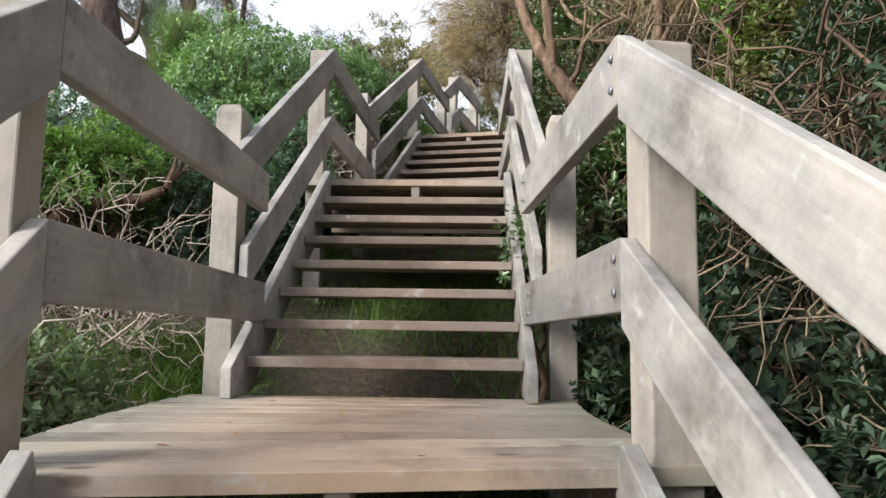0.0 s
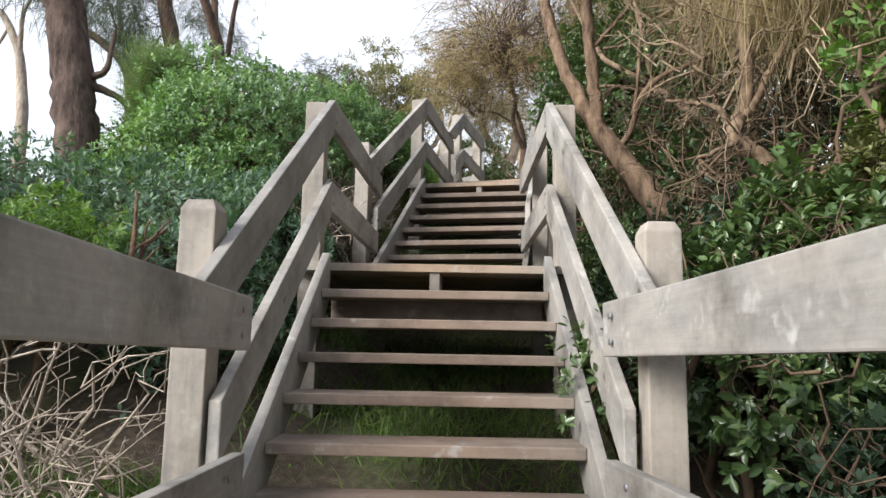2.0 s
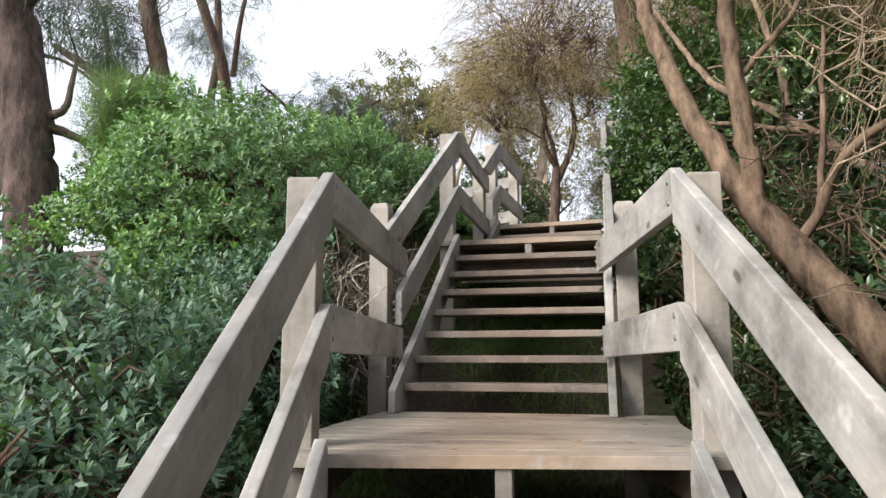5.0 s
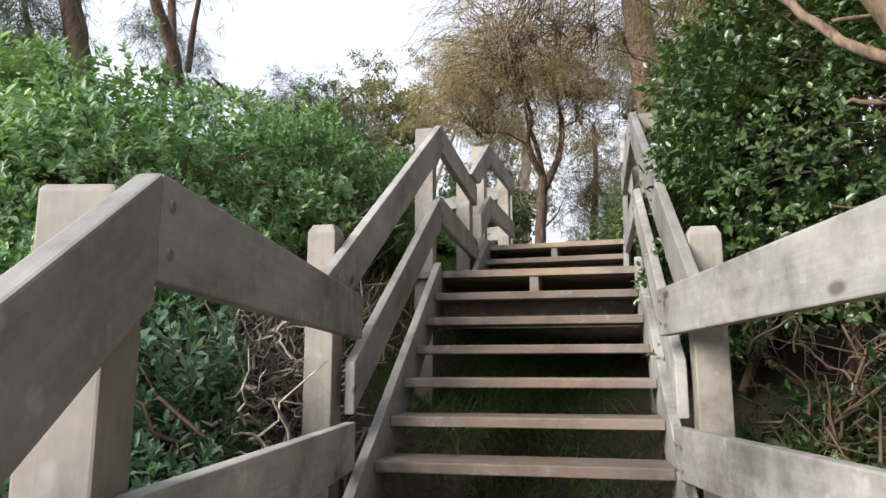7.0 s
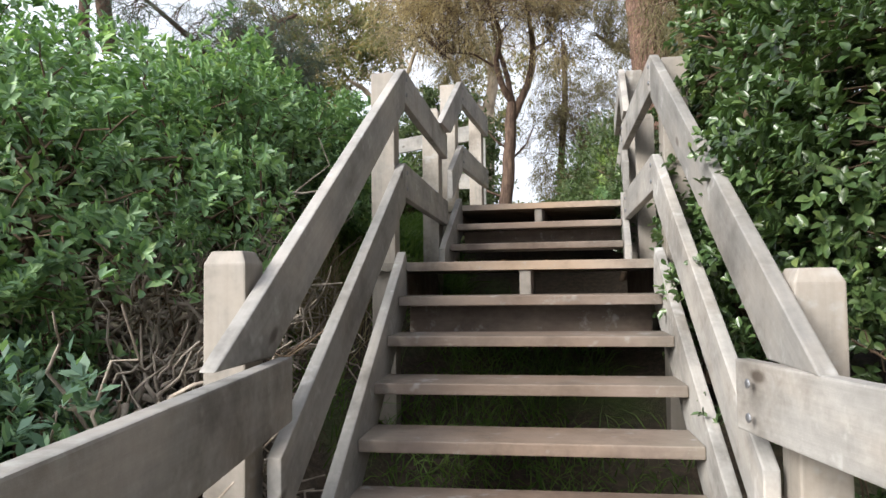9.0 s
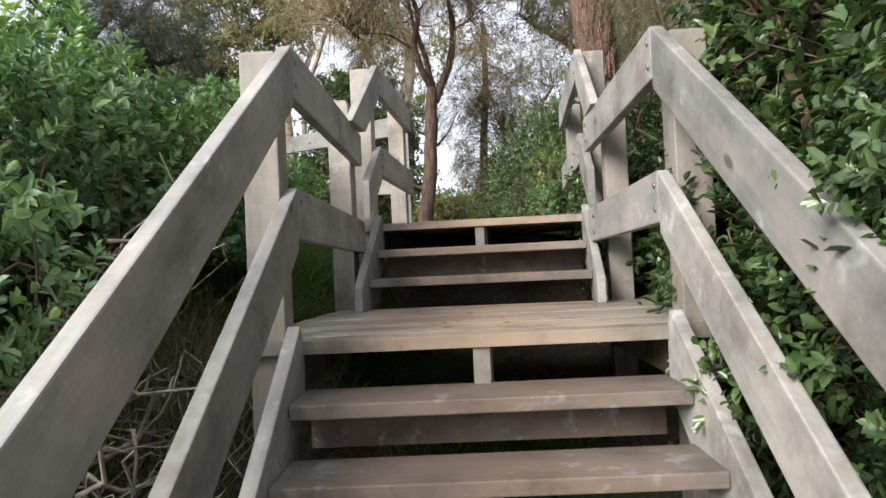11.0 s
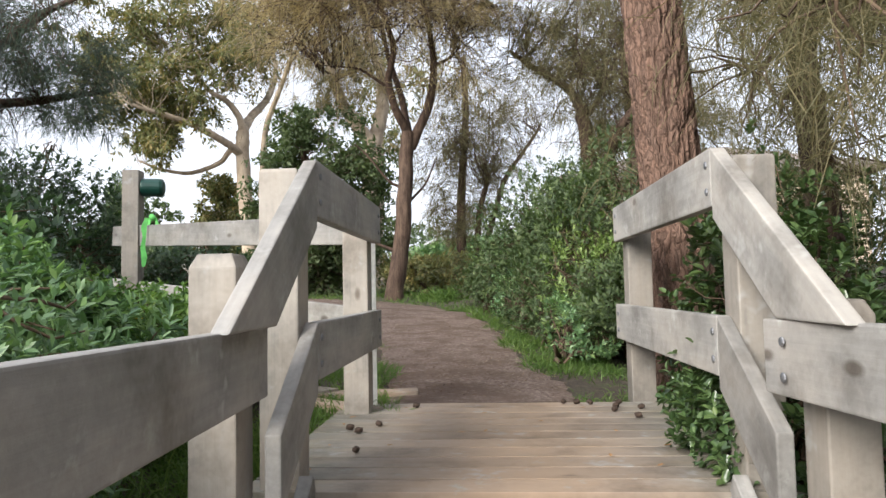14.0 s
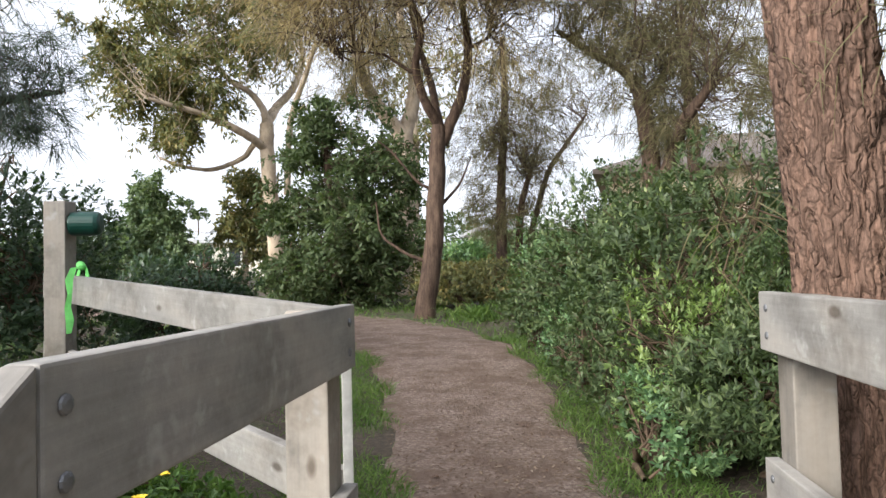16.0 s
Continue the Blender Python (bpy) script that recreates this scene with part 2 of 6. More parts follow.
def plated(name, plate, fissure):
    """Bark broken into long plates with dark fissures between them."""
    m, n, l, p = material(name)
    co = n.new("ShaderNodeTexCoord").outputs["Object"]
    warp = n.new("ShaderNodeTexNoise")
    warp.inputs["Scale"].default_value, warp.inputs["Detail"].default_value = 9.0, 4
    l.new(co, warp.inputs["Vector"])
    push = n.new("ShaderNodeVectorMath")
    push.operation = "MULTIPLY_ADD"
    l.new(warp.outputs["Color"], push.inputs[0])
    push.inputs[1].default_value = (0.10, 0.10, 0.22)
    l.new(co, push.inputs[2])
    mp = n.new("ShaderNodeMapping")
    mp.inputs["Scale"].default_value = (32, 32, 7)
    l.new(push.outputs[0], mp.inputs[0])
    cell = n.new("ShaderNodeTexVoronoi")
    cell.feature = "DISTANCE_TO_EDGE"
    cell.inputs["Scale"].default_value = 1.0
    l.new(mp.outputs[0], cell.inputs["Vector"])
    tone = n.new("ShaderNodeTexVoronoi")
    tone.inputs["Scale"].default_value = 1.0
    l.new(mp.outputs[0], tone.inputs["Vector"])
    fibre = n.new("ShaderNodeMapping")
    fibre.inputs["Scale"].default_value = (90, 90, 14)
    l.new(co, fibre.inputs[0])
    f = tex(n, l, fibre.outputs[0], 1.0, 6, 0.7)
    c = ramp(n, l, f, [(0.3, tuple(k * 0.5 for k in plate)), (0.5, plate), (0.7, tuple(k * 1.45 for k in plate))])
    sep = n.new("ShaderNodeSeparateColor")
    l.new(tone.outputs["Color"], sep.inputs[0])
    c = mixc(n, l, 1.0, c, ramp(n, l, sep.outputs[0], [(0.0, (0.82, 0.83, 0.84)), (1.0, (1.12, 1.09, 1.07))]), "MULTIPLY")
    gap = ramp(n, l, cell.outputs["Distance"], [(0.0, (1, 1, 1)), (0.11, (0, 0, 0))])
    c = mixc(n, l, maths(n, l, "MULTIPLY", gap, 0.55), c, fissure)
    l.new(c, p.inputs["Base Color"])
    p.inputs["Roughness"].default_value, p.inputs["Specular IOR Level"].default_value = 0.9, 0.15
    rise = maths(n, l, "MINIMUM", cell.outputs["Distance"], 0.25)
    bump(n, l, maths(n, l, "ADD", maths(n, l, "MULTIPLY", rise, 3.0), maths(n, l, "MULTIPLY", f, 0.5)), p, 0.7, 0.02)
    return m


bark_plates = plated("plated_red_brown_bark", (0.175, 0.112, 0.086), (0.030, 0.020, 0.016))
bark_brown = barky("fibrous_brown_bark", (0.036, 0.023, 0.018), (0.23, 0.145, 0.105), 3.2, 9.0, 0.05)
bark_rough = barky("rough_grey_brown_bark", (0.030, 0.022, 0.020), (0.17, 0.125, 0.108), 3.0, 6.0, 0.06)
bark_dark = barky("dark_bark", (0.045, 0.030, 0.024), (0.15, 0.105, 0.08), depth=0.015)
bark_pale = barky("pale_gum_bark", (0.24, 0.19, 0.14), (0.55, 0.46, 0.36), 2.0, 3.0, 0.006)
# tan bark darkened to brown: the leaning trunk's shade is in the colour
bark_lean_shaded = barky("shaded_leaning_bark", (0.050, 0.034, 0.024), (0.235, 0.165, 0.115), 3.0, 14.0, 0.014)
bark_tan = barky("tan_branch_bark", (0.070, 0.048, 0.034), (0.32, 0.235, 0.165), 3.0, 16.0, 0.012)
twig_tan = barky("pale_tan_twig", (0.13, 0.095, 0.065), (0.40, 0.32, 0.23), 4.0, 12.0, 0.003)
twig_grey = barky("grey_dead_twig", (0.20, 0.165, 0.135), (0.50, 0.44, 0.375), 4.0, 12.0, 0.003)
twig_brown = barky("brown_twig", (0.07, 0.05, 0.035), (0.19, 0.135, 0.095), 4.0, 12.0, 0.003)


def earthy():
    """Leaf litter and soil with patches of grass growth."""
    m, n, l, p = material("soil_and_litter")
    co = n.new("ShaderNodeTexCoord").outputs["Object"]
    a, b = tex(n, l, co, 24.0, 8, 0.75), tex(n, l, co, 0.9, 4, 0.6)
    soil = ramp(n, l, a, [(0.3, (0.026, 0.020, 0.014)), (0.5, (0.066, 0.050, 0.036)), (0.72, (0.15, 0.115, 0.082))])
    green = ramp(n, l, a, [(0.3, (0.035, 0.065, 0.014)), (0.7, (0.11, 0.17, 0.04))])
    l.new(mixc(n, l, ramp(n, l, b, [(0.50, (0, 0, 0)), (0.66, (0.7, 0.7, 0.7))]), soil, green), p.inputs["Base Color"])
    p.inputs["Roughness"].default_value = 0.95
    bump(n, l, a, p, 0.8, 0.03)
    return m


soil = earthy()


def trodden():
    m, n, l, p = material("trodden_dirt")
    co = n.new("ShaderNodeTexCoord").outputs["Object"]
    a, b, c = tex(n, l, co, 38.0, 8, 0.75), tex(n, l, co, 3.0, 5, 0.65), tex(n, l, co, 150.0, 3, 0.6)
    base = ramp(n, l, a, [(0.30, (0.11, 0.080, 0.066)), (0.5, (0.265, 0.200, 0.168)), (0.68, (0.48, 0.395, 0.345))])
    base = mixc(n, l, ramp(n, l, b, [(0.40, (0.85, 0.85, 0.85)), (0.58, (0, 0, 0))]), base, (0.17, 0.118, 0.092))
    l.new(base, p.inputs["Base Color"])
    p.inputs["Roughness"].default_value = 0.95
    p.inputs["Specular IOR Level"].default_value = 0.15
    bump(n, l, maths(n, l, "ADD", a, maths(n, l, "MULTIPLY", c, 0.5)), p, 0.9, 0.03)
    return m


dirt = trodden()

# ---- helpers for meshes ----


def link_mesh(name, verts, faces, mat, parent=None):
    me = bpy.data.meshes.new(name)
    me.from_pydata(verts, [], faces)
    me.materials.append(mat)
    ob = new(name, me)
    ob.parent = parent
    return ob


def part(name, bm, mat, parent=None, label=""):
    me = bpy.data.meshes.new(name)
    bmesh.ops.recalc_face_normals(bm, faces=bm.faces)
    bm.to_mesh(me)
    bm.free()
    me.materials.append(mat)
    ob = new(name, me)
    ob.parent = parent
    if label:
        ob["label"] = label
    return ob


def prism(outline, u0, u1, bevel=0.006, plane="vz"):
    """A plank: an outline in the (v, z) plane run from u0 to u1, with its edges worn round."""
    bm = bmesh.new()
    if plane == "vz":
        vs = [bm.verts.new((u0, v, z)) for v, z in outline]
        way = (u1 - u0, 0, 0)
    else:
        vs = [bm.verts.new((u, v, u0)) for u, v in outline]
        way = (0, 0, u1 - u0)
    f = bm.faces.new(vs)
    out = bmesh.ops.extrude_face_region(bm, geom=[f])
    bmesh.ops.translate(bm, verts=[e for e in out["geom"] if isinstance(e, bmesh.types.BMVert)], vec=way)
    if bevel:
        bmesh.ops.bevel(bm, geom=bm.edges[:], offset=bevel, segments=2, profile=0.6, affect="EDGES")
    return bm


def box(u0, u1, v0, v1, z0, z1, bevel=0.005):
    return prism([(v0, z0), (v1, z0), (v1, z1), (v0, z1)], u0, u1, bevel)


def thing(name, m, label, category, group=""):
    ob = new(name)
    ob.matrix_world = m
    ob.empty_display_size = 0.1
    return tagged(ob, label, category, group)


def quads(name, verts, faces, mat, parent=None, smooth=False):
    """A mesh from arrays: verts (n, 3), faces (m, 4)."""
    me = bpy.data.meshes.new(name)
    verts, faces = np.asarray(verts, np.float32), np.asarray(faces, np.int32)
    me.vertices.add(len(verts))
    me.vertices.foreach_set("co", verts.ravel())
    me.loops.add(faces.size)
    me.loops.foreach_set("vertex_index", faces.ravel())
    me.polygons.add(len(faces))
    me.polygons.foreach_set("loop_start", np.arange(0, faces.size, faces.shape[1], dtype=np.int32))
    me.update(calc_edges=True)
    if smooth:
        me.polygons.foreach_set("use_smooth", np.ones(len(faces), bool))
    me.materials.append(mat)
    ob = new(name, me)
    ob.parent = parent
    return ob


def unit(a):
    return a / np.maximum(np.linalg.norm(a, axis=-1, keepdims=True), 1e-9)


def kites(base, way, up, length, width, fold=0.18):
    """Leaves as one creased quad each, for shrubs farther off."""
    k = len(base)
    length, width = np.broadcast_to(length, k)[:, None], np.broadcast_to(width, k)[:, None]
    side = unit(np.cross(way, up))
    face = np.cross(side, way)
    mid = base + way * length * 0.5 + face * fold * width
    v = np.stack([base, mid + side * width * 0.55, base + way * length, mid - side * width * 0.55], 1)
    return v.reshape(-1, 3), np.arange(4 * k).reshape(-1, 4)


def blades(base, way, up, length, width, fold=0.18, droop=0.12):
    """Leaves as two folded quads each: at base, along way, with their upper side towards up."""
    k = len(base)
    length, width = np.broadcast_to(length, k)[:, None], np.broadcast_to(width, k)[:, None]
    side = unit(np.cross(way, up))
    face = np.cross(side, way)
    v = np.empty((k, 6, 3))
    v[:, 0] = base
    for i, s in ((1, 1), (5, -1)):
        v[:, i] = base + way * length * 0.38 + side * (s * 0.46) * width + face * fold * width
    for i, s in ((2, 1), (4, -1)):
        v[:, i] = base + way * length * 0.76 + side * (s * 0.36) * width + face * (fold * width - droop * length * 0.4)
    v[:, 3] = base + way * length - face * droop * length
    f = np.arange(k)[:, None] * 6 + np.array([0, 1, 2, 3, 0, 3, 4, 5])
    return v.reshape(-1, 3), f.reshape(-1, 4)


def ribbons(base, way, length, width, sag, steps=2):
    """Thin strands that hang: strips of quads."""
    k = len(base)
    length, width, sag = (np.broadcast_to(a, k)[:, None] for a in (length, width, sag))
    side = unit(np.cross(way, np.random.normal(size=(k, 3))))
    v = np.empty((k, 2 * (steps + 1), 3))
    for i in range(steps + 1):
        s = i / steps
        mid = base + way * length * s + np.array([0, 0, -1.0]) * sag * length * s * s
        half = side * width * (0.5 - 0.38 * s)
        v[:, 2 * i], v[:, 2 * i + 1] = mid - half, mid + half
    cell = np.array([[2 * i, 2 * i + 1, 2 * i + 3, 2 * i + 2] for i in range(steps)]).ravel()
    f = np.arange(k)[:, None] * 2 * (steps + 1) + cell
    return v.reshape(-1, 3), f.reshape(-1, 4)


class Tubes:
    """Limbs and twigs gathered into one mesh."""

    def __init__(self):
        self.v, self.f, self.n = [], [], 0

    def add(self, pts, radii, sides=6, rough=0.0):
        pts, radii = np.asarray(pts, float), np.asarray(radii, float)
        way = unit(np.gradient(pts, axis=0))
        ref = np.array([0.31, 0.92, 0.23]) if abs(way[0] @ (0.31, 0.92, 0.23)) < 0.9 else np.array([1.0, 0, 0])
        a = unit(np.cross(way, ref))
        b = np.cross(way, a)
        ang = np.linspace(0, 2 * np.pi, sides, endpoint=False)
        ring = radii[:, None, None] * (np.cos(ang)[None, :, None] * a[:, None] + np.sin(ang)[None, :, None] * b[:, None])
        if rough:
            ring = ring * (1 + rough * np.random.normal(size=(len(pts), sides, 1)))
        self.v.append((pts[:, None] + ring).reshape(-1, 3))
        k = np.arange(sides)
        for i in range(len(pts) - 1):
            lo, hi = self.n + i * sides, self.n + (i + 1) * sides
            self.f.append(np.stack([lo + k, lo + (k + 1) % sides, hi + (k + 1) % sides, hi + k], 1))
        self.n += len(pts) * sides

    def mesh(self, name, mat, parent=None):
        return quads(name, np.concatenate(self.v), np.concatenate(self.f), mat, parent, True)


def bend(a, b, steps=6, wander=0.1, lift=0.0):
    """A crooked way from a to b."""
    a, b = np.asarray(a, float), np.asarray(b, float)
    s = np.linspace(0, 1, steps)[:, None]
    off = np.cumsum(np.random.normal(size=(steps, 3)), axis=0) * wander * np.linalg.norm(b - a) / steps
    off = off - s * off[-1]
    return a + (b - a) * s + off * 1.0 + np.array([0, 0, lift]) * np.sin(np.pi * s)


# ---- ground ----
KNOTS = [(-30, -9.0), (-4, -3.6), (0, -1.7), (2.1, -0.75), (3.6, -0.5), (5.4, 0.75), (7.2, 1.0), (8.8, 2.15), (10.0, 2.35), (10.7, 2.95), (12.2, 3.16), (14, 3.22), (21, 3.62), (40, 4.3), (90, 5.0), (900, 6.0)]


def ground_z(x, y):
    x, y = np.asarray(x, float), np.asarray(y, float)
    z = np.interp(y, [k[0] for k in KNOTS], [k[1] for k in KNOTS])
    right = np.clip(x - 1.4 - 0.18 * np.clip(y - 5, 0, 8), 0, 6)
    left = np.clip(-0.9 - x, 0, 8)
    slope = np.clip((13.0 - y) / 6, 0, 1)
    z = z + 0.16 * right * slope + 0.09 * right * (1 - slope) - 0.05 * left * slope
    mid = np.interp(y, [5.4, 8.83, 10.7, 12.3], [0.13, 0.503, 0.938, 1.34])
    dip = np.interp(y, [3.0, 4.2, 5.4, 7.2, 8.8, 10.0, 10.7, 11.6, 12.0], [0, 0.25, 0.42, 0.25, 0.50, 0.40, 0.55, 0.25, 0])
    z = z - dip * np.exp(-(((x - mid) / 1.0) ** 4))
    return z + 0.03 * np.sin(2.1 * x + 0.7 * y) * np.cos(1.7 * y - 0.6 * x) * np.clip((np.abs(x - 1.2) - 0.6), 0, 1)


def spaced(lo, hi, near_lo, near_hi, step):
    a = np.arange(near_lo, near_hi + step / 2, step)
    out = [near_hi + step]
    while out[-1] < hi:
        out.append(out[-1] + (out[-1] - near_hi) * 0.35 + step)
    back = [near_lo - step]
    while back[-1] > lo:
        back.append(back[-1] - (near_lo - back[-1]) * 0.35 - step)
    return np.r_[back[::-1], a, out]


gx, gy = spaced(-900, 900, -6, 8, 0.22), spaced(-300, 1500, -2, 24, 0.22)
GX, GY = np.meshgrid(gx, gy)
gv = np.stack([GX, GY, ground_z(GX, GY)], -1).reshape(-1, 3)
gi = np.arange(len(gv)).reshape(GX.shape)
gf = np.stack([gi[:-1, :-1], gi[:-1, 1:], gi[1:, 1:], gi[1:, :-1]], -1).reshape(-1, 4)
tagged(quads("ground", gv, gf, soil, smooth=True), "brown soil with leaf litter and patches of grass", "ground", kind="structure")

# the dirt path from the top deck
PATHLINE = [(1.25, 12.2, 0.62), (1.42, 13.3, 0.60), (1.55, 14.6, 0.66), (1.72, 16.2, 0.80), (1.75, 18.0, 0.95), (1.1, 19.8, 1.2), (-0.6, 21.6, 1.3), (-3.2, 23.4, 1.3), (-7, 25.4, 1.3)]
ts = np.linspace(0, len(PATHLINE) - 1, 90)
px, py, pw = (np.interp(ts, range(len(PATHLINE)), [p[k] for p in PATHLINE]) for k in range(3))
px, py = (np.convolve(np.r_[[a[0]] * 4, a, [a[-1]] * 4], np.ones(9) / 9, "valid") for a in (px, py))
dx, dy = np.gradient(px), np.gradient(py)
ln = np.hypot(dx, dy)
nx, ny = dy / ln, -dx / ln
rows = []
across = np.linspace(-1, 1, 15)
for i in range(90):
    lo = 1 + 0.16 * noise.noise((i * 0.21, 0, 3)) + 0.10 * noise.noise((i * 0.77, 5, 0))
    hi = 1 + 0.16 * noise.noise((i * 0.19, 9, 3)) + 0.10 * noise.noise((i * 0.71, 2, 7))
    rows.append([(px[i] + nx[i] * pw[i] * (hi if s > 0 else lo) * s, py[i] + ny[i] * pw[i] * (hi if s > 0 else lo) * s) for s in across])
rows = np.array(rows)
pz = ground_z(rows[..., 0], rows[..., 1]) + 0.022 * (1 - across[None] ** 4) - 0.006
pv = np.concatenate([rows, pz[..., None]], -1).reshape(-1, 3)
pi_ = np.arange(len(pv)).reshape(90, 15)
pf = np.stack([pi_[:-1, :-1], pi_[:-1, 1:], pi_[1:, 1:], pi_[1:, :-1]], -1).reshape(-1, 4)
tagged(quads("path", pv, pf, dirt, smooth=True), "trodden brown dirt path with small stones", "path", kind="structure")



def beside(p):
    """How far points lie to the right of the stairs' middle line."""
    return p[..., 0] - np.interp(p[..., 1], [5.4, 8.83, 10.7, 12.3, 14.6, 18.0], [0.13, 0.503, 0.938, 1.34, 1.55, 1.75])


# ---- the timber stairs ----
RISE = 0.168
HALF, STRING = 0.612, 0.045
RAIL_IN, RAIL_T, RAIL_D, POST = 0.659, 0.045, 0.185, 0.125
TOP, LOW = 1.06, 0.535
SAG = 0.028  # how far the landings' rails have dropped at their far ends


class Flight:
    def __init__(self, x, y, z, yaw, risers, going, kink, rail, splay=(0, 0)):
        self.rail, self.splay, self.drop, self.inset, self.short, self.low_splay = rail, splay, 0.0, (0, 0), 0.12, (0, 0)
        self.x, self.y, self.z, self.yaw, self.risers, self.going, self.kink = x, y, z, yaw, risers, going, kink
        self.m = pose(x, y, z, 0, 0, -yaw)
        self.s = RISE / going
        self.foot = -(risers - 1) * going

    def world(self, u, v, z=0.0):
        return self.m @ Vector((u, v, z))


# each flight: the middle of the edge of the landing at its head
F0 = Flight(0.23, 2.137, 0.0, -10.0, 9, 0.2494, 0.07, 0.660)
FA = Flight(0.13, 5.386, 8 * RISE, 0.0, 8, 0.2494, 0.205, 0.660, (0.020, 0.025))
FB = Flight(0.503, 8.83, 16 * RISE, 10.5, 8, 0.2494, 0.10, 0.636, (0.070, 0.0))
FC = Flight(0.925, 10.70, 19 * RISE, 15.5, 3, 0.2494, 0.075, 0.622)
FB.drop, FC.drop = 0.015, 0.03
# how far the landings' rails stand in towards the walk at their far ends, and end short of it
# how far the posts at the foot of each flight stand clear of the rails
POST_OUT = {FA: (0.025, 0.03), FB: (0.05, -0.02), FC: (0.01, 0.01)}
FA.low_splay, FB.low_splay = (0.015, 0.008), (0.045, -0.02)
F0.inset, FA.inset, FB.inset = (0.06, 0.045), (0.0, 0.09), (-0.01, 0.04)
F0.short, FB.short = 0.0, 0.0


def build_flight(f, label):
    st = thing("stair_flight", f.m, label, "stairs", "flights of the timber stairs")
    n, g, s = f.risers, f.going, f.s
    for k in range(1, n):
        v, z = -(n - k) * g, -(n - k) * RISE
        bm = box(-HALF + 0.002, HALF - 0.002, 0, 0.27, -0.046, 0.0, 0.006)
        for e in bm.verts:
            e.co.z += 0.003 * noise.noise((e.co.x * 3 + k * 7, e.co.y * 6, k))
        ob = part("tread", bm, wood_u, st)
        ob.location = (0, v, z)
    # stringers: plumb cut at the foot, under the deck edge at the head
    d = 0.30
    for side in (-1, 1):
        a, b = (-HALF - STRING, -HALF) if side < 0 else (HALF, HALF + STRING)
        v0 = f.foot - 0.17
        top = lambda v: s * v + 0.075
        z_floor = -n * RISE
        outline = [(v0, z_floor + 0.002), (v0 + 0.27, z_floor + 0.002), (-0.002, top(-0.002) - d), (-0.002, -0.01), (-0.035, 0.055), (v0, max(top(v0), z_floor + 0.12))]
        part("stringer", prism(outline, a, b, 0.005), wood_s, st)
    return st


def bolt(parent, u, v, z, side):
    bm = bmesh.new()
    bmesh.ops.create_uvsphere(bm, u_segments=10, v_segments=6, radius=0.0125)
    for e in bm.verts:
        e.co = Vector((e.co.z * 0.4, e.co.x, e.co.y))
    ob = part("bolt", bm, steel, parent)
    ob.location = (u, v, z)


def post(parent, u, v, z0, z1, chamfer=True, size=POST):
    bm = bmesh.new()
    h = size / 2
    k = 0.74 if chamfer else 0.9
    rings = [(h, z0), (h, z1 - (0.036 if chamfer else 0.008)), (h * k, z1)]
    loops = [[bm.verts.new((sx * r, sy * r, z)) for sx, sy in ((-1, -1), (1, -1), (1, 1), (-1, 1))] for r, z in rings]
    bm.faces.new(loops[0])
    bm.faces.new(loops[-1])
    for lo, hi in zip(loops, loops[1:]):
        for i in range(4):
            bm.faces.new((lo[i], lo[(i + 1) % 4], hi[(i + 1) % 4], hi[i]))
    bmesh.ops.bevel(bm, geom=bm.edges[:], offset=0.006, segments=2, profile=0.6, affect="EDGES")
    ob = part("post", bm, wood_z, parent)
    ob.location = (u, v, 0)
    return ob


def strut(name, a, b, thick, depth, mat, parent, out):
    """A nearly level rail between two points given on its inner top edge; out: +1 or -1, the side away from the walk."""
    a, b = Vector(a), Vector(b)
    ob = part(name, box(0, thick * out, 0, (b - a).length, -depth, 0, 0.006) if out > 0 else box(-thick, 0, 0, (b - a).length, -depth, 0, 0.006), mat, parent)
    ob.location = a
    ob.rotation_euler = (math.asin((b - a).z / (b - a).length), 0, math.atan2(-(b - a).x, (b - a).y))
    return ob


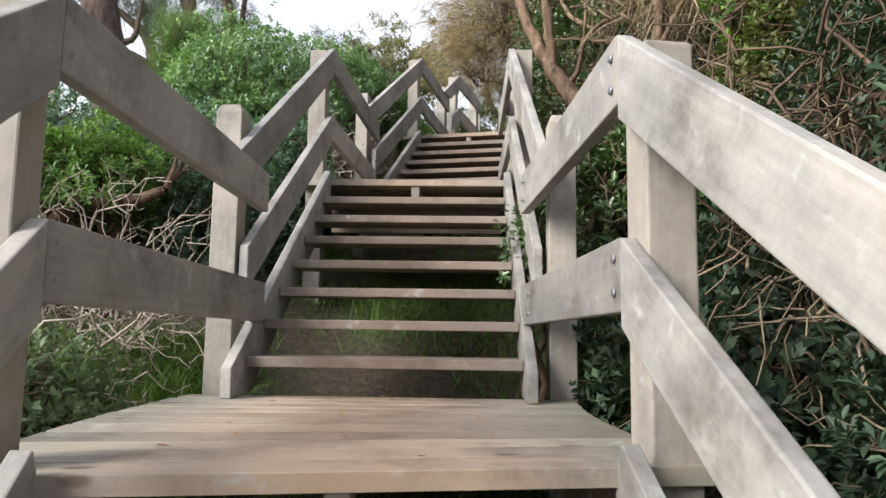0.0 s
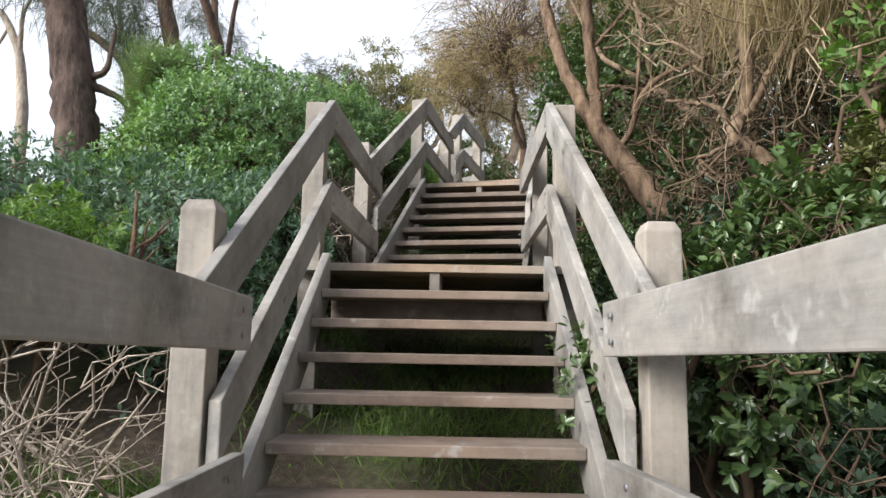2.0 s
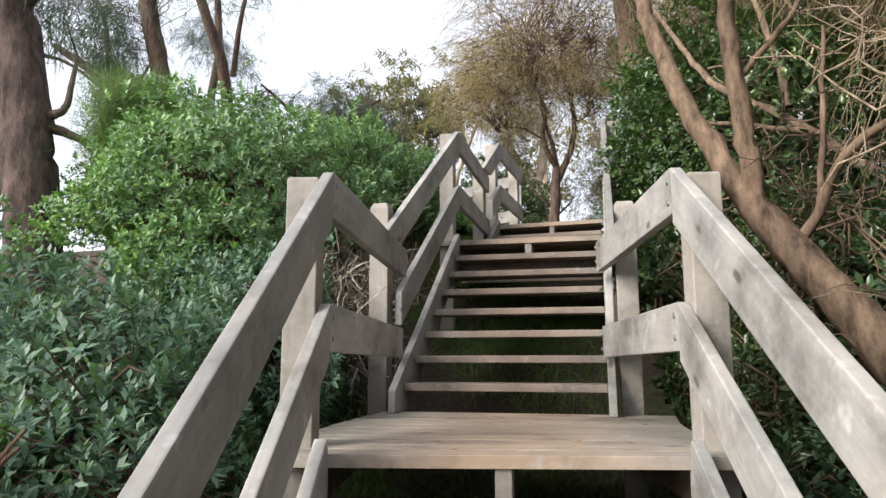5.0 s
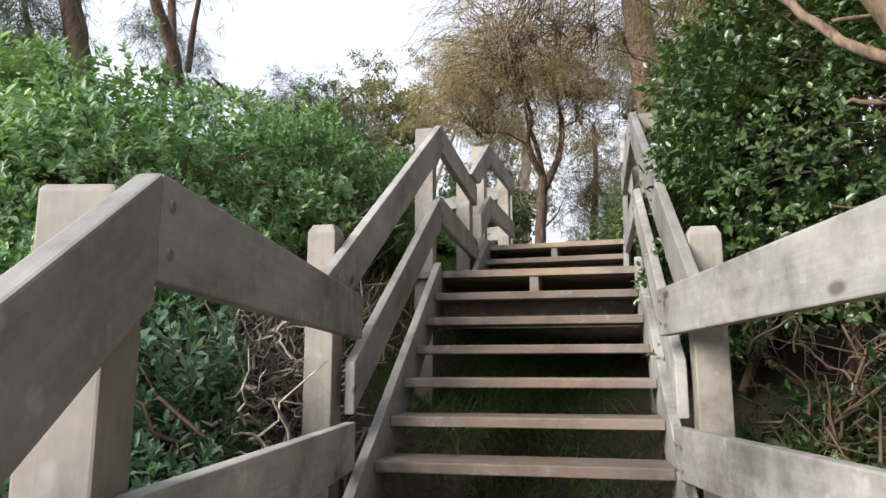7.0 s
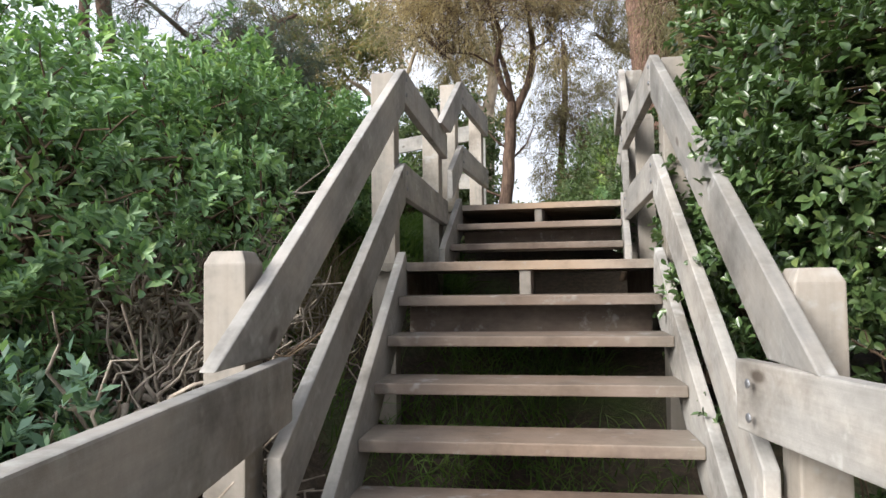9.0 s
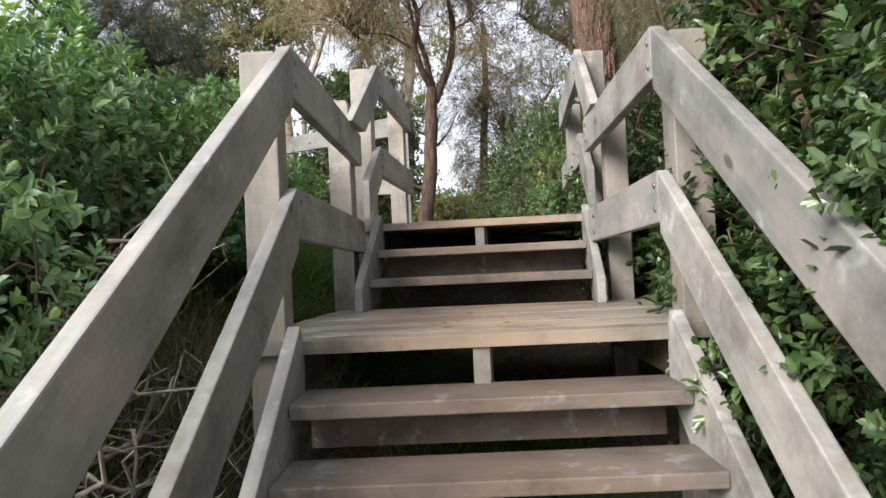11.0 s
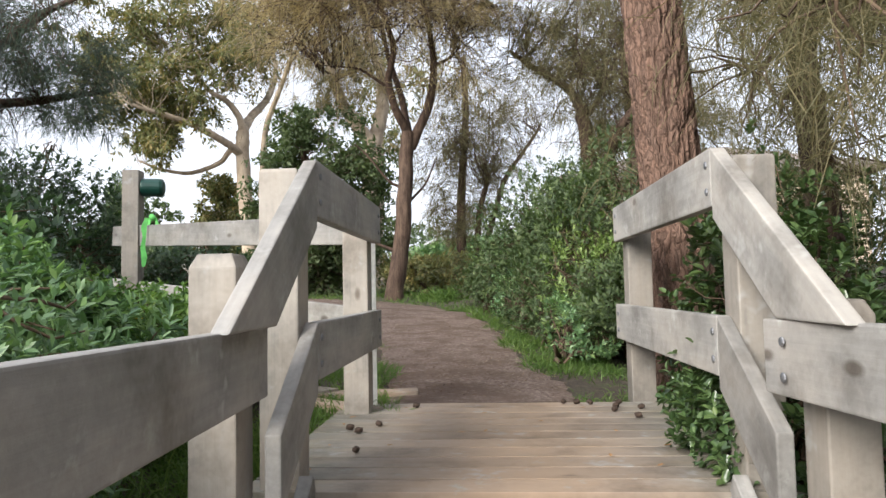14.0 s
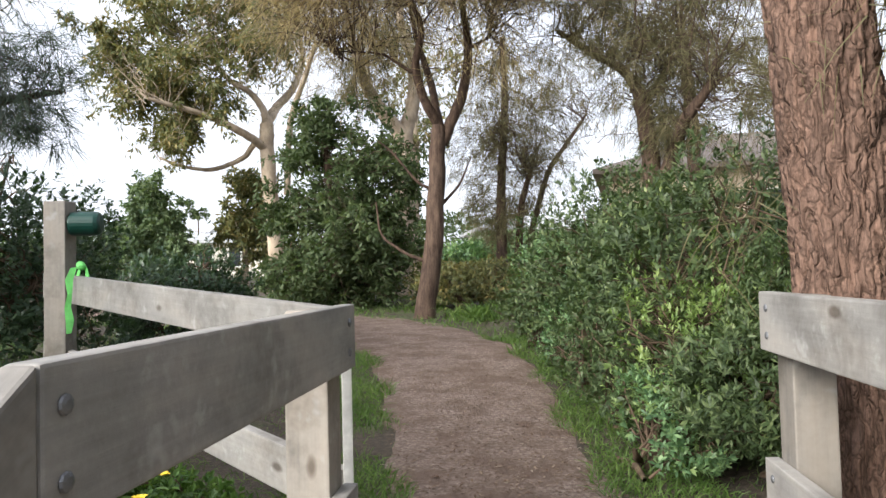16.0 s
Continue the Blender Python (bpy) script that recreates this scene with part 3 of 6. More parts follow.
def build_side(f, prev, nxt, side, label, first=False, last=None):
    """The handrail of one flight and of the landing at its head, on one side: posts, two rails each, bolts."""
    hr = thing("handrail", f.m, label, "handrail", "handrails of the timber stairs")
    u0 = side * f.rail
    top_h, low_h = TOP - f.drop, LOW - (f.drop if nxt is None else 0.0)
    ua, ub = sorted((u0, u0 + side * RAIL_T))
    up = side * (f.rail + RAIL_T + POST / 2 + 0.001)
    s, zf = f.s, -f.risers * RISE
    dv = RAIL_D / math.cos(math.atan(s))
    kink = f.kink
    # sloping rails
    for name, top, cut in (("top_rail", top_h, True), ("lower_rail", low_h, False)):
        line = lambda v, t=top: t + s * (v - kink)
        if first:
            v0 = f.foot - 0.2
            outline = [(v0, line(v0) - dv), (kink, top - dv), (kink, top), (v0, line(v0))]
        elif cut:
            seat = zf + TOP - (prev.drop if prev else 0) - SAG + 0.003
            v0, v1 = kink + (seat - top) / s, kink + (seat - top + dv) / s
            outline = [(v0, seat), (v1, seat), (kink, top - dv), (kink, top)]
        else:
            v0 = f.foot + 0.17
            outline = [(v0, line(v0) - dv * 0.98), (kink, top - dv), (kink, top), (v0, line(v0))]
        bm = prism(outline, ua, ub, 0.006)
        for e in bm.verts:
            e.co.x += side * (f.splay if cut else f.low_splay)[side > 0] * (kink - e.co.y) / (kink - f.foot)
        part(name, bm, wood_s, hr)
    # head post
    vp = kink - 0.005
    post(hr, up, vp, -1.3 if not last else -0.8, top_h - 0.035, False)
    for top in (top_h, low_h):
        for dz in (0.05, 0.135):
            bolt(hr, u0 - side * 0.002, kink + 0.04, top - dz, side)
    # level rails to the next foot
    if nxt is not None:
        inset = f.inset[side > 0]
        far = f.m.inverted() @ nxt.m @ Vector((side * (RAIL_IN - inset), nxt.foot + 0.215, 0))
        for name, top in (("top_rail", top_h), ("lower_rail", low_h)):
            end = Vector((far.x, far.y, top - SAG))
            if top == low_h:
                end = end - (end - Vector((u0, kink, top))).normalized() * f.short
            strut(name, (u0, kink + 0.003, top), end, RAIL_T, RAIL_D, wood_v, hr, side)
        q = f.m.inverted() @ nxt.m @ Vector((side * (RAIL_IN + RAIL_T + POST / 2 + 0.001 + POST_OUT[nxt][side > 0]), nxt.foot + 0.165 + (0.05 if nxt is FA and side < 0 else 0), 0))
        ob = post(hr, q.x, q.y, -1.2, top_h + (((0.28 if nxt is FB else 0.31) if side < 0 else 0.245 if nxt is FA else 0.21) if nxt is not FC else (0.165 if side < 0 else 0.02)))
        ob.rotation_euler = (0, 0, radians(f.yaw - nxt.yaw))
        for top in (top_h, low_h):
            for dz in (0.05, 0.135):
                w = f.m.inverted() @ nxt.m @ Vector((side * (RAIL_IN - inset - 0.002), nxt.foot + 0.10, 0))
                bolt(hr, w.x, w.y - (0.10 if top == low_h else 0), top - SAG - dz, side)
    else:
        for name, top in (("top_rail", top_h), ("lower_rail", low_h)):
            strut(name, (u0, kink + 0.003, top), (u0, kink + last, top), RAIL_T, RAIL_D, wood_v, hr, side)
            for dz in (0.05, 0.135):
                bolt(hr, u0 - side * 0.002, kink + last - 0.07, top - dz, side)
        post(hr, up, kink + last - 0.075, -0.5, top_h - 0.01, False)
    if first:
        post(hr, up, f.foot - 0.1, zf - 0.6, zf + top_h)
    return hr


def build_landing(f, nxt, length, label, boards=0.142):
    """The deck at the head of a flight: boards across it, joists and a short block under its edge."""
    deck = thing("landing_deck", f.m, label, "deck", "landings of the timber stairs")
    n = max(1, round(length / boards))
    step = length / n
    turn = radians(nxt.yaw - f.yaw) if nxt else 0.0
    for k in range(n):
        w = step - 0.011
        bm = box(-0.845, 0.845, 0, w, -0.045, 0, 0.0025)
        for e in bm.verts:
            e.co.z += 0.0008 * noise.noise((e.co.x * 2 + k * 5, e.co.y * 4, k * 3.1))
        ob = part("deck_board", bm, wood_deck, deck)
        a = -turn * min(1, max(0, (k - 1) / max(1, n - 1)))
        mid = (k + 0.5) * step
        ob.rotation_euler = (0, 0, a)
        ob.location = (math.sin(-a) * (mid - length * 0.35) * (1 if k * step > length * 0.35 else 0) * 0.9, k * step - 0.02, 0.0005 * math.sin(k * 2.3))
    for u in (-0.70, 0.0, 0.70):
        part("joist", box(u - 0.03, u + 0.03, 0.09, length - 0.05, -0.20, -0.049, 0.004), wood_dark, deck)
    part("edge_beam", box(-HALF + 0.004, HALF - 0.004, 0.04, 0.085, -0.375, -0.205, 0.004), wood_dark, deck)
    part("support_block", box(-0.04, 0.018, -0.005, 0.04, -0.205, -0.046, 0.004), wood_z, deck)
    return deck


build_flight(F0, "lower flight of weathered open-riser timber steps")
build_flight(FA, "weathered timber flight with open risers over grass")
build_flight(FB, "weathered timber flight with open risers beside shrubs")
build_flight(FC, "short weathered timber flight of three risers")
build_landing(F0, FA, 1.56, "weathered timber landing with a worn orange-brown middle")
build_landing(FA, FB, 1.75, "weathered timber landing between two flights")
build_landing(FB, FC, 1.52, "weathered timber landing beside leafy shrubs")
build_landing(FC, None, 1.60, "grey-brown boarded top deck meeting the dirt path")
for sd in (-1, 1):
    build_side(F0, None, FA, sd, "grey weathered timber handrail with two rails", first=True)
    build_side(FA, F0, FB, sd, "grey weathered timber handrail climbing past shrubs")
    build_side(FB, FA, FC, sd, "grey weathered timber handrail beside dense leaves")
    build_side(FC, FB, None, sd, "pale weathered timber handrail at the top deck", last=1.325 if sd < 0 else 1.64)

# ---- plants ----


def lumpy(way, count, swell, rng):
    """How far a crown reaches in each direction: swellings here and there."""
    spots = unit(rng.normal(size=(count, 3)))
    near = np.exp(-((1 - way @ spots.T) / 0.10))
    return 0.70 + swell * near.max(axis=1)


def shrub(label, at, radii, mat, tips=2200, per=11, size=(0.05, 0.022), seed=1, low=-0.35, twig=twig_brown, rise=None, stems=5, swell=0.46, bare=1.0, name="shrub", fold=0.18, fine=False, clear=0.76):
    """A shrub: stems from the ground, twigs to its outside, and rosettes of single leaves at the twig ends."""
    rng = np.random.default_rng(seed)
    np.random.seed(seed)
    x, y = at
    gz = float(ground_z(x, y))
    zc = gz + (rise if rise is not None else radii[2] * 0.75)
    c = np.array([x, y, zc])
    way = unit(rng.normal(size=(tips * 3, 3)))
    way = way[way[:, 2] > low][:tips]
    deep = 1 - 0.42 * rng.random(len(way)) ** 1.8
    stray = np.where(rng.random(len(way)) < 0.05, 1.04 + 0.2 * rng.random(len(way)), 1.0)
    tip = c + way * np.array(radii) * (lumpy(way, 22, swell, rng) * deep * stray)[:, None]
    tip = tip[(tip[:, 2] > ground_z(tip[:, 0], tip[:, 1]) + 0.05) & ((np.abs(beside(tip)) > clear) | (tip[:, 1] > 19))]
    way = unit(tip - c)
    ob = thing(name, Matrix.Translation((x, y, gz)), label, "shrub")
    shift = np.array([x, y, gz])
    axis = unit(way * 0.75 + np.array([0, 0, 0.55]) + rng.normal(size=way.shape) * 0.35)
    k = np.repeat(np.arange(len(tip)), per)
    k = k[rng.random(len(k)) < 0.86]
    around = unit(np.cross(axis[k], rng.normal(size=(len(k), 3))))
    along = rng.random(len(k))
    lw = unit(axis[k] * (0.25 + 0.9 * along)[:, None] + around * 0.95)
    length = 1.06 * size[0] * (0.65 + 0.6 * rng.random(len(k))) * (1.1 - 0.35 * along)
    base = tip[k] + axis[k] * (0.09 * (along - 0.6) * size[0] / 0.05)[:, None]
    v, f = (blades if fine else kites)(base - shift, lw, axis[k] * 0.8 + around * -0.2 + np.array([0, 0, 0.4]), length, size[1] / size[0] * length, fold)
    quads("foliage", v, f, mat, ob)
    t = Tubes()
    roots = np.array([[x, y, gz - 0.05]]) + rng.normal(size=(stems, 3)) * np.array([radii[0] * 0.22, radii[1] * 0.22, 0])
    forks = []
    for r in roots:
        a = rng.normal(size=3) * np.array(radii) * 0.35 + c
        line = bend(r, a, 7, 0.35)
        t.add(line - shift, np.linspace(0.028, 0.013, 7) * bare, 6)
        forks += list(line[2:])
    forks = np.array(forks)
    for p in tip[:: max(1, len(tip) // 170)]:
        near = forks[np.argmin(np.linalg.norm(forks - p, axis=1) + rng.random(len(forks)) * 0.5)]
        line = bend(near, p, 6, 0.45, 0.03)
        if np.abs(beside(line)).min() > 0.74 or y > 19:
            t.add(line - shift, np.linspace(0.010, 0.003, 6) * bare, 3)
    tagged(t.mesh("branchwork", twig, ob), kind="stuff")
    return ob


def grow(t, p, way, length, radius, level, rng, tips, spread=0.6, lift=0.15, taper=0.62, kids=(2, 4), droop=0.0, sides=7):
    """A limb and, out of it, its lesser limbs; tips gathers the ends."""
    steps = 6
    pts = [np.array(p, float)]
    w = np.array(way, float)
    for i in range(steps):
        w = unit(w + rng.normal(size=3) * 0.16 + np.array([0, 0, lift * 0.3 - droop * i / steps]))
        pts.append(pts[-1] + w * length / steps)
    t.add(pts, np.linspace(radius, radius * taper, steps + 1), max(4, sides), 0.03)
    if level == 0:
        tips += [(q, w) for q in pts[2:]]
        return
    n = int(rng.integers(kids[0], kids[1] + 1))
    for j in range(n):
        i = steps if j == 0 else int(rng.integers(2, steps + 1))
        side = unit(np.cross(w, rng.normal(size=3)))
        nw = unit(w + side * spread * (0.5 if j == 0 else 1.0) * (0.7 + 0.6 * rng.random()) + np.array([0, 0, lift]))
        grow(t, pts[i], nw, length * (0.62 + 0.2 * rng.random()), radius * taper * (0.95 if j == 0 else 0.7), level - 1, rng, tips, spread, lift, taper, kids, droop, sides - 1)


def tree(label, at, trunk, bark, mat, seed=1, levels=3, spread=0.6, lift=0.2, limb=2.0, first=3, kind="leaf", count=20, size=(0.12, 0.03), sag=0.6, clump=0.25, droop=0.0, kids=(2, 4), category="tree", name="tree", sink=0.1, taper=0.62):
    """A tree: trunk through given points (height, dx, dy, radius), limbs, and leaves or hanging needles on its ends."""
    rng = np.random.default_rng(seed)
    np.random.seed(seed)
    x, y = at
    gz = float(ground_z(x, y))
    ob = thing(name, Matrix.Translation((x, y, gz)), label, category)
    t, tips = Tubes(), []
    hs = np.linspace(0, len(trunk) - 1, 6 * len(trunk))
    cols = [np.interp(hs, range(len(trunk)), [k[i] for k in trunk]) for i in range(4)]
    line = np.stack([cols[1], cols[2], cols[0]], 1)
    line[0, 2] -= sink
    line[1:-1, :2] += rng.normal(size=(len(line) - 2, 2)) * cols[3][1:-1, None] * 0.12
    stem = Tubes()
    stem.add(line, cols[3], 14, 0.02)
    stem.mesh("trunk", bark, ob)
    for j in range(first):
        i = len(line) - 1 if j < 2 else int(rng.integers(len(line) // 2, len(line)))
        ang = rng.random() * 6.28
        w = unit(np.array([math.cos(ang) * spread * 1.2, math.sin(ang) * spread * 1.2, 0.55 + lift]))
        grow(t, line[i], w, limb * (0.8 + 0.4 * rng.random()), cols[3][i] * 0.72, levels, rng, tips, spread, lift, taper, kids, droop)
    if t.v:
        tagged(t.mesh("branchwork", bark, ob), kind="stuff")
    if count and tips:
        p, w = np.array([q[0] for q in tips]), np.array([q[1] for q in tips])
        k = np.repeat(np.arange(len(p)), count)
        base = p[k] + rng.normal(size=(len(k), 3)) * clump
        if kind == "leaf":
            lw = unit(w[k] * 0.4 + rng.normal(size=(len(k), 3)) * 0.7 + np.array([0, 0, -sag]))
            v, f = kites(base, lw, rng.normal(size=(len(k), 3)), size[0] * (0.6 + 0.7 * rng.random(len(k))), size[1], 0.08)
        else:
            lw = unit(w[k] * 0.7 + rng.normal(size=(len(k), 3)) * 0.55 + np.array([0, 0, 0.1]))
            v, f = ribbons(base, lw, size[0] * (0.6 + 0.7 * rng.random(len(k))), size[1], sag, 2)
        quads("crown", v, f, mat, ob)
    return ob


def tuft(label, at, n, length, width, seed, mat=grass_leaf, spread=0.18, sag=0.5):
    rng = np.random.default_rng(seed)
    np.random.seed(seed)
    x, y = at
    base = rng.normal(size=(n, 3)) * np.array([spread, spread, 0]) + np.array([x, y, 0])
    base[:, 2] = ground_z(base[:, 0], base[:, 1]) - 0.02
    way = unit(np.c_[rng.normal(size=(n, 2)) * 0.45, np.ones(n)])
    v, f = ribbons(base, way, length * (0.5 + 0.6 * rng.random(n)), width, sag, 4)
    return tagged(quads("grass_tuft", v, f, mat), label, "grass", kind="stuff")


def grass_field(label, n, region, length, width, seed, mat=grass_leaf, keep=None):
    rng = np.random.default_rng(seed)
    np.random.seed(seed)
    x0, x1, y0, y1 = region
    xy = np.c_[rng.uniform(x0, x1, n), rng.uniform(y0, y1, n)]
    lump = np.sin(xy[:, 0] * 3.1 + 1.3 * np.sin(xy[:, 1] * 2.3)) + np.sin(xy[:, 1] * 3.7 + xy[:, 0]) + rng.normal(size=n) * 0.6
    xy = xy[lump > -0.3]
    if keep:
        xy = xy[keep(xy[:, 0], xy[:, 1])]
    k = len(xy)
    base = np.c_[xy, ground_z(xy[:, 0], xy[:, 1]) - 0.01]
    way = unit(np.c_[rng.normal(size=(k, 2)) * 0.5, np.ones(k)])
    v, f = ribbons(base, way, length * (0.4 + 0.8 * rng.random(k)), width, 0.45, 2)
    return tagged(quads("grass", v, f, mat), label, "grass", kind="stuff")


def tangle(label, seeds, n, size, mat, seed, thick=(0.006, 0.002), lean=(0, 0, 0.2), sub=3, name="brushwood"):
    """Bare crooked twigs that spring from a few stems."""
    rng = np.random.default_rng(seed)
    np.random.seed(seed)
    x, y, z = seeds[0]
    ob = thing(name, Matrix.Translation((x, y, z)), label, "branches")
    shift = np.array([x, y, z])
    t, brush = Tubes(), Tubes()
    for i in range(n):
        a = np.array(seeds[int(rng.integers(len(seeds)))]) + rng.normal(size=3) * 0.14
        w = unit(rng.normal(size=3) + np.array(lean) * 2)
        line = bend(a, a + w * size * (0.5 + rng.random()), 8, 0.6, 0.06)
        if np.abs(beside(line)).min() < 0.80:
            continue
        t.add(line - shift, np.linspace(thick[0] * (0.6 + 0.8 * rng.random()), thick[1], 8), 4)
        for s in range(sub):
            q = line[int(rng.integers(2, 7))]
            w2 = unit(w + rng.normal(size=3) * 0.8)
            l2 = bend(q, q + w2 * size * 0.45 * (0.4 + rng.random()), 6, 0.6)
            if np.abs(beside(l2)).min() > 0.78:
                brush.add(l2 - shift, np.linspace(thick[0] * 0.5, thick[1] * 0.8, 6), 3)
    tagged(t.mesh("stem_growth", mat, ob), kind="stuff")
    tagged(brush.mesh("brush", mat, ob), kind="stuff")
    return ob


def spray(twigs, near, c, r, k, rng, at, hang, loose=0.03, sub=5):
    """Twiglets fanning out at the end of a twig, and k points along them with their directions."""
    base, way = [], []
    out = (c - near) / max(0.2, np.linalg.norm(c - near))
    for j in range(sub):
        a = c + rng.normal(size=3) * r * 0.10
        w = unit(out * 0.5 + rng.normal(size=3) * np.array([0.9, 0.9, 0.55]) + np.array([0, 0, 0.15]))
        length = r * (0.3 + 0.45 * rng.random())
        u = np.linspace(0, 1, 4)[:, None]
        line = a + w * length * u + np.array([0, 0, -1.0]) * hang * length * u * u
        twigs.add(line - at, np.linspace(min(0.008, r * 0.008), r * 0.002, 4), 3)
        n = k // sub + 1
        q = rng.random((n, 1)) ** 0.7
        base.append(a + w * length * q + np.array([0, 0, -1.0]) * hang * length * q * q + rng.normal(size=(n, 3)) * loose)
        way.append(w + np.array([0, 0, -2.0]) * hang * q)
    return np.concatenate(base), np.concatenate(way)


def limb_tree(label, lines, bark, clusters, mat, seed, kind="needle", count=900, size=(0.34, 0.010), sag=0.7, clumps=22, tight=0.34, name="tree", flare=1.25, hang=0.45, loose=0.06):
    """A tree with given limbs (x, y, z, radius) and its foliage in sprays (x, y, z, reach) hung on fine twigs."""
    rng = np.random.default_rng(seed)
    np.random.seed(seed)
    x, y = lines[0][0][:2]
    gz = float(ground_z(x, y))
    at = np.array([x, y, gz])
    ob = thing(name, Matrix.Translation(at), label, "tree")
    t, twigs, nodes = Tubes(), Tubes(), []
    for n, line in enumerate(lines):
        line = np.array(line, float)
        if n == 0 and line[0, 2] > gz - 0.1:
            foot = line[0].copy()
            foot[2], foot[3] = gz - 0.12, foot[3] * flare
            line = np.vstack([foot, line])
        s = np.linspace(0, len(line) - 1, 6 * len(line))
        cols = [np.interp(s, range(len(line)), line[:, i]) for i in range(4)]
        for i in range(3):
            cols[i][1:-1] = np.convolve(np.pad(cols[i], 2, mode="edge"), np.ones(5) / 5, "valid")[1:-1]
        p = np.stack(cols[:3], 1)
        if n:
            p[:, 1] += np.linspace(0, 1, len(p)) * rng.normal() * np.linalg.norm(p[-1] - p[0]) * 0.35
        p[1:-1] += rng.normal(size=(len(p) - 2, 3)) * cols[3][1:-1, None] * 0.05
        t = Tubes()
        t.add(p - at, cols[3], 10, 0.03)
        t.mesh("limb" if n else "trunk", bark, ob)
        nodes += list(p[len(p) // 3 :])
    nodes = np.array(nodes)
    bases, ways = [], []
    for cx, cy, cz, r in clusters:
        c0 = np.array([cx, cy + rng.normal() * r * 0.8, cz])
        for q in range(clumps):
            c = c0 + rng.normal(size=3) * np.array([0.55, 0.6, 0.48]) * r
            near = nodes[np.argmin(np.linalg.norm(nodes - c, axis=1) + rng.random(len(nodes)) * 0.3)]
            twigs.add(bend(near, c, 6, 0.35, 0.05) - at, np.linspace(min(0.014, r * 0.016), r * 0.004, 6), 3)
            k = int(count / clumps * (0.5 + rng.random()))
            b, w = spray(twigs, near, c, r * tight / 0.34, k, rng, at, hang, loose * r)
            bases.append(b)
            ways.append(w)
    if bases:
        base, w = np.concatenate(bases), np.concatenate(ways)
        m = len(base)
        if kind == "needle":
            lw = unit(w * 0.5 + rng.normal(size=(m, 3)) * 0.5 + np.array([0, 0, -0.55 * sag]))
            v, f = ribbons(base - at, lw, size[0] * (0.6 + 0.7 * rng.random(m)), size[1], 0.1, 1)
        else:
            lw = unit(w * 0.3 + rng.normal(size=(m, 3)) * 0.7 + np.array([0, 0, -sag]))
            v, f = kites(base - at, lw, rng.normal(size=(m, 3)), size[0] * (0.6 + 0.7 * rng.random(m)), size[1], 0.08)
        quads("crown", v, f, mat, ob)
        tagged(twigs.mesh("branchwork", bark, ob), kind="stuff")
    return ob


def furrowed(label, at, points, bark, seed=5):
    """A thick trunk with long ridges and deep furrows in its bark."""
    rng = np.random.default_rng(seed)
    x, y = at
    gz = float(ground_z(x, y))
    ob = thing("tree", Matrix.Translation((x, y, gz)), label, "tree")
    rows, around = 220, 130
    h = np.linspace(points[0][0], points[-1][0], rows)
    cx, cy, rad = (np.interp(h, [p[0] for p in points], [p[i] for p in points]) for i in (1, 2, 3))
    v = np.empty((rows, around, 3))
    for i in range(rows):
        for j in range(around):
            a = 2 * math.pi * j / around
            ca, sa = math.cos(a), math.sin(a)
            twist = 0.25 * noise.noise((ca * 2, sa * 2, h[i] * 1.2))
            q = Vector((ca * 5.6 + twist, sa * 5.6, h[i] * 5.0 + 0.8 * twist))
            ridge = abs(noise.noise(q)) * 1.6
            crack = min(1.0, ridge * 2.2)
            fine = noise.noise(Vector((ca * 15, sa * 15, h[i] * 7)))
            r = rad[i] * (1 + 0.03 * noise.noise((ca, sa, h[i] * 0.7))) + 0.034 * crack + 0.008 * fine - 0.028
            v[i, j] = (cx[i] + r * ca, cy[i] + r * sa, h[i])
    k = np.arange(rows * around).reshape(rows, around)
    n = np.roll(k, -1, axis=1)
    f = np.stack([k[:-1], n[:-1], n[1:], k[1:]], -1).reshape(-1, 4)
    quads("trunk", v.reshape(-1, 3), f, bark, ob, True)
    return ob


def high_crown(ob, limb_lines, sprays, bark, mat, seed, count=1500, size=(0.30, 0.007)):
    """Limbs and drooping needles on top of a trunk, in its own axes."""
    rng = np.random.default_rng(seed)
    np.random.seed(seed)
    nodes, twigs, bases, ways = [], Tubes(), [], []
    for a, b, r in limb_lines:
        t = Tubes()
        line = bend(a, b, 9, 0.25, 0.2)
        t.add(line, np.linspace(r, r * 0.35, 9), 9, 0.04)
        t.mesh("limb", bark, ob)
        nodes += list(line[2:])
    nodes = np.array(nodes)
    for cx, cy, cz, r in sprays:
        for q in range(16):
            c = np.array([cx, cy, cz]) + rng.normal(size=3) * np.array([0.6, 0.6, 0.4]) * r
            near = nodes[np.argmin(np.linalg.norm(nodes - c, axis=1) + rng.random(len(nodes)) * 0.3)]
            twigs.add(bend(near, c, 6, 0.35, 0.05), np.linspace(0.018, 0.004, 6), 3)
            b, w = spray(twigs, near, c, r, count // 16, rng, np.zeros(3), 0.6)
            bases.append(b)
            ways.append(w)
    base = np.concatenate(bases)
    way = unit(np.concatenate(ways) * 0.5 + rng.normal(size=(len(base), 3)) * 0.4 + np.array([0, 0, -0.5]))
    v, f = ribbons(base, way, size[0] * (0.6 + 0.7 * rng.random(len(base))), size[1], 0.2, 1)
    quads("crown", v, f, mat, ob)
    tagged(twigs.mesh("branchwork", bark, ob), kind="stuff")


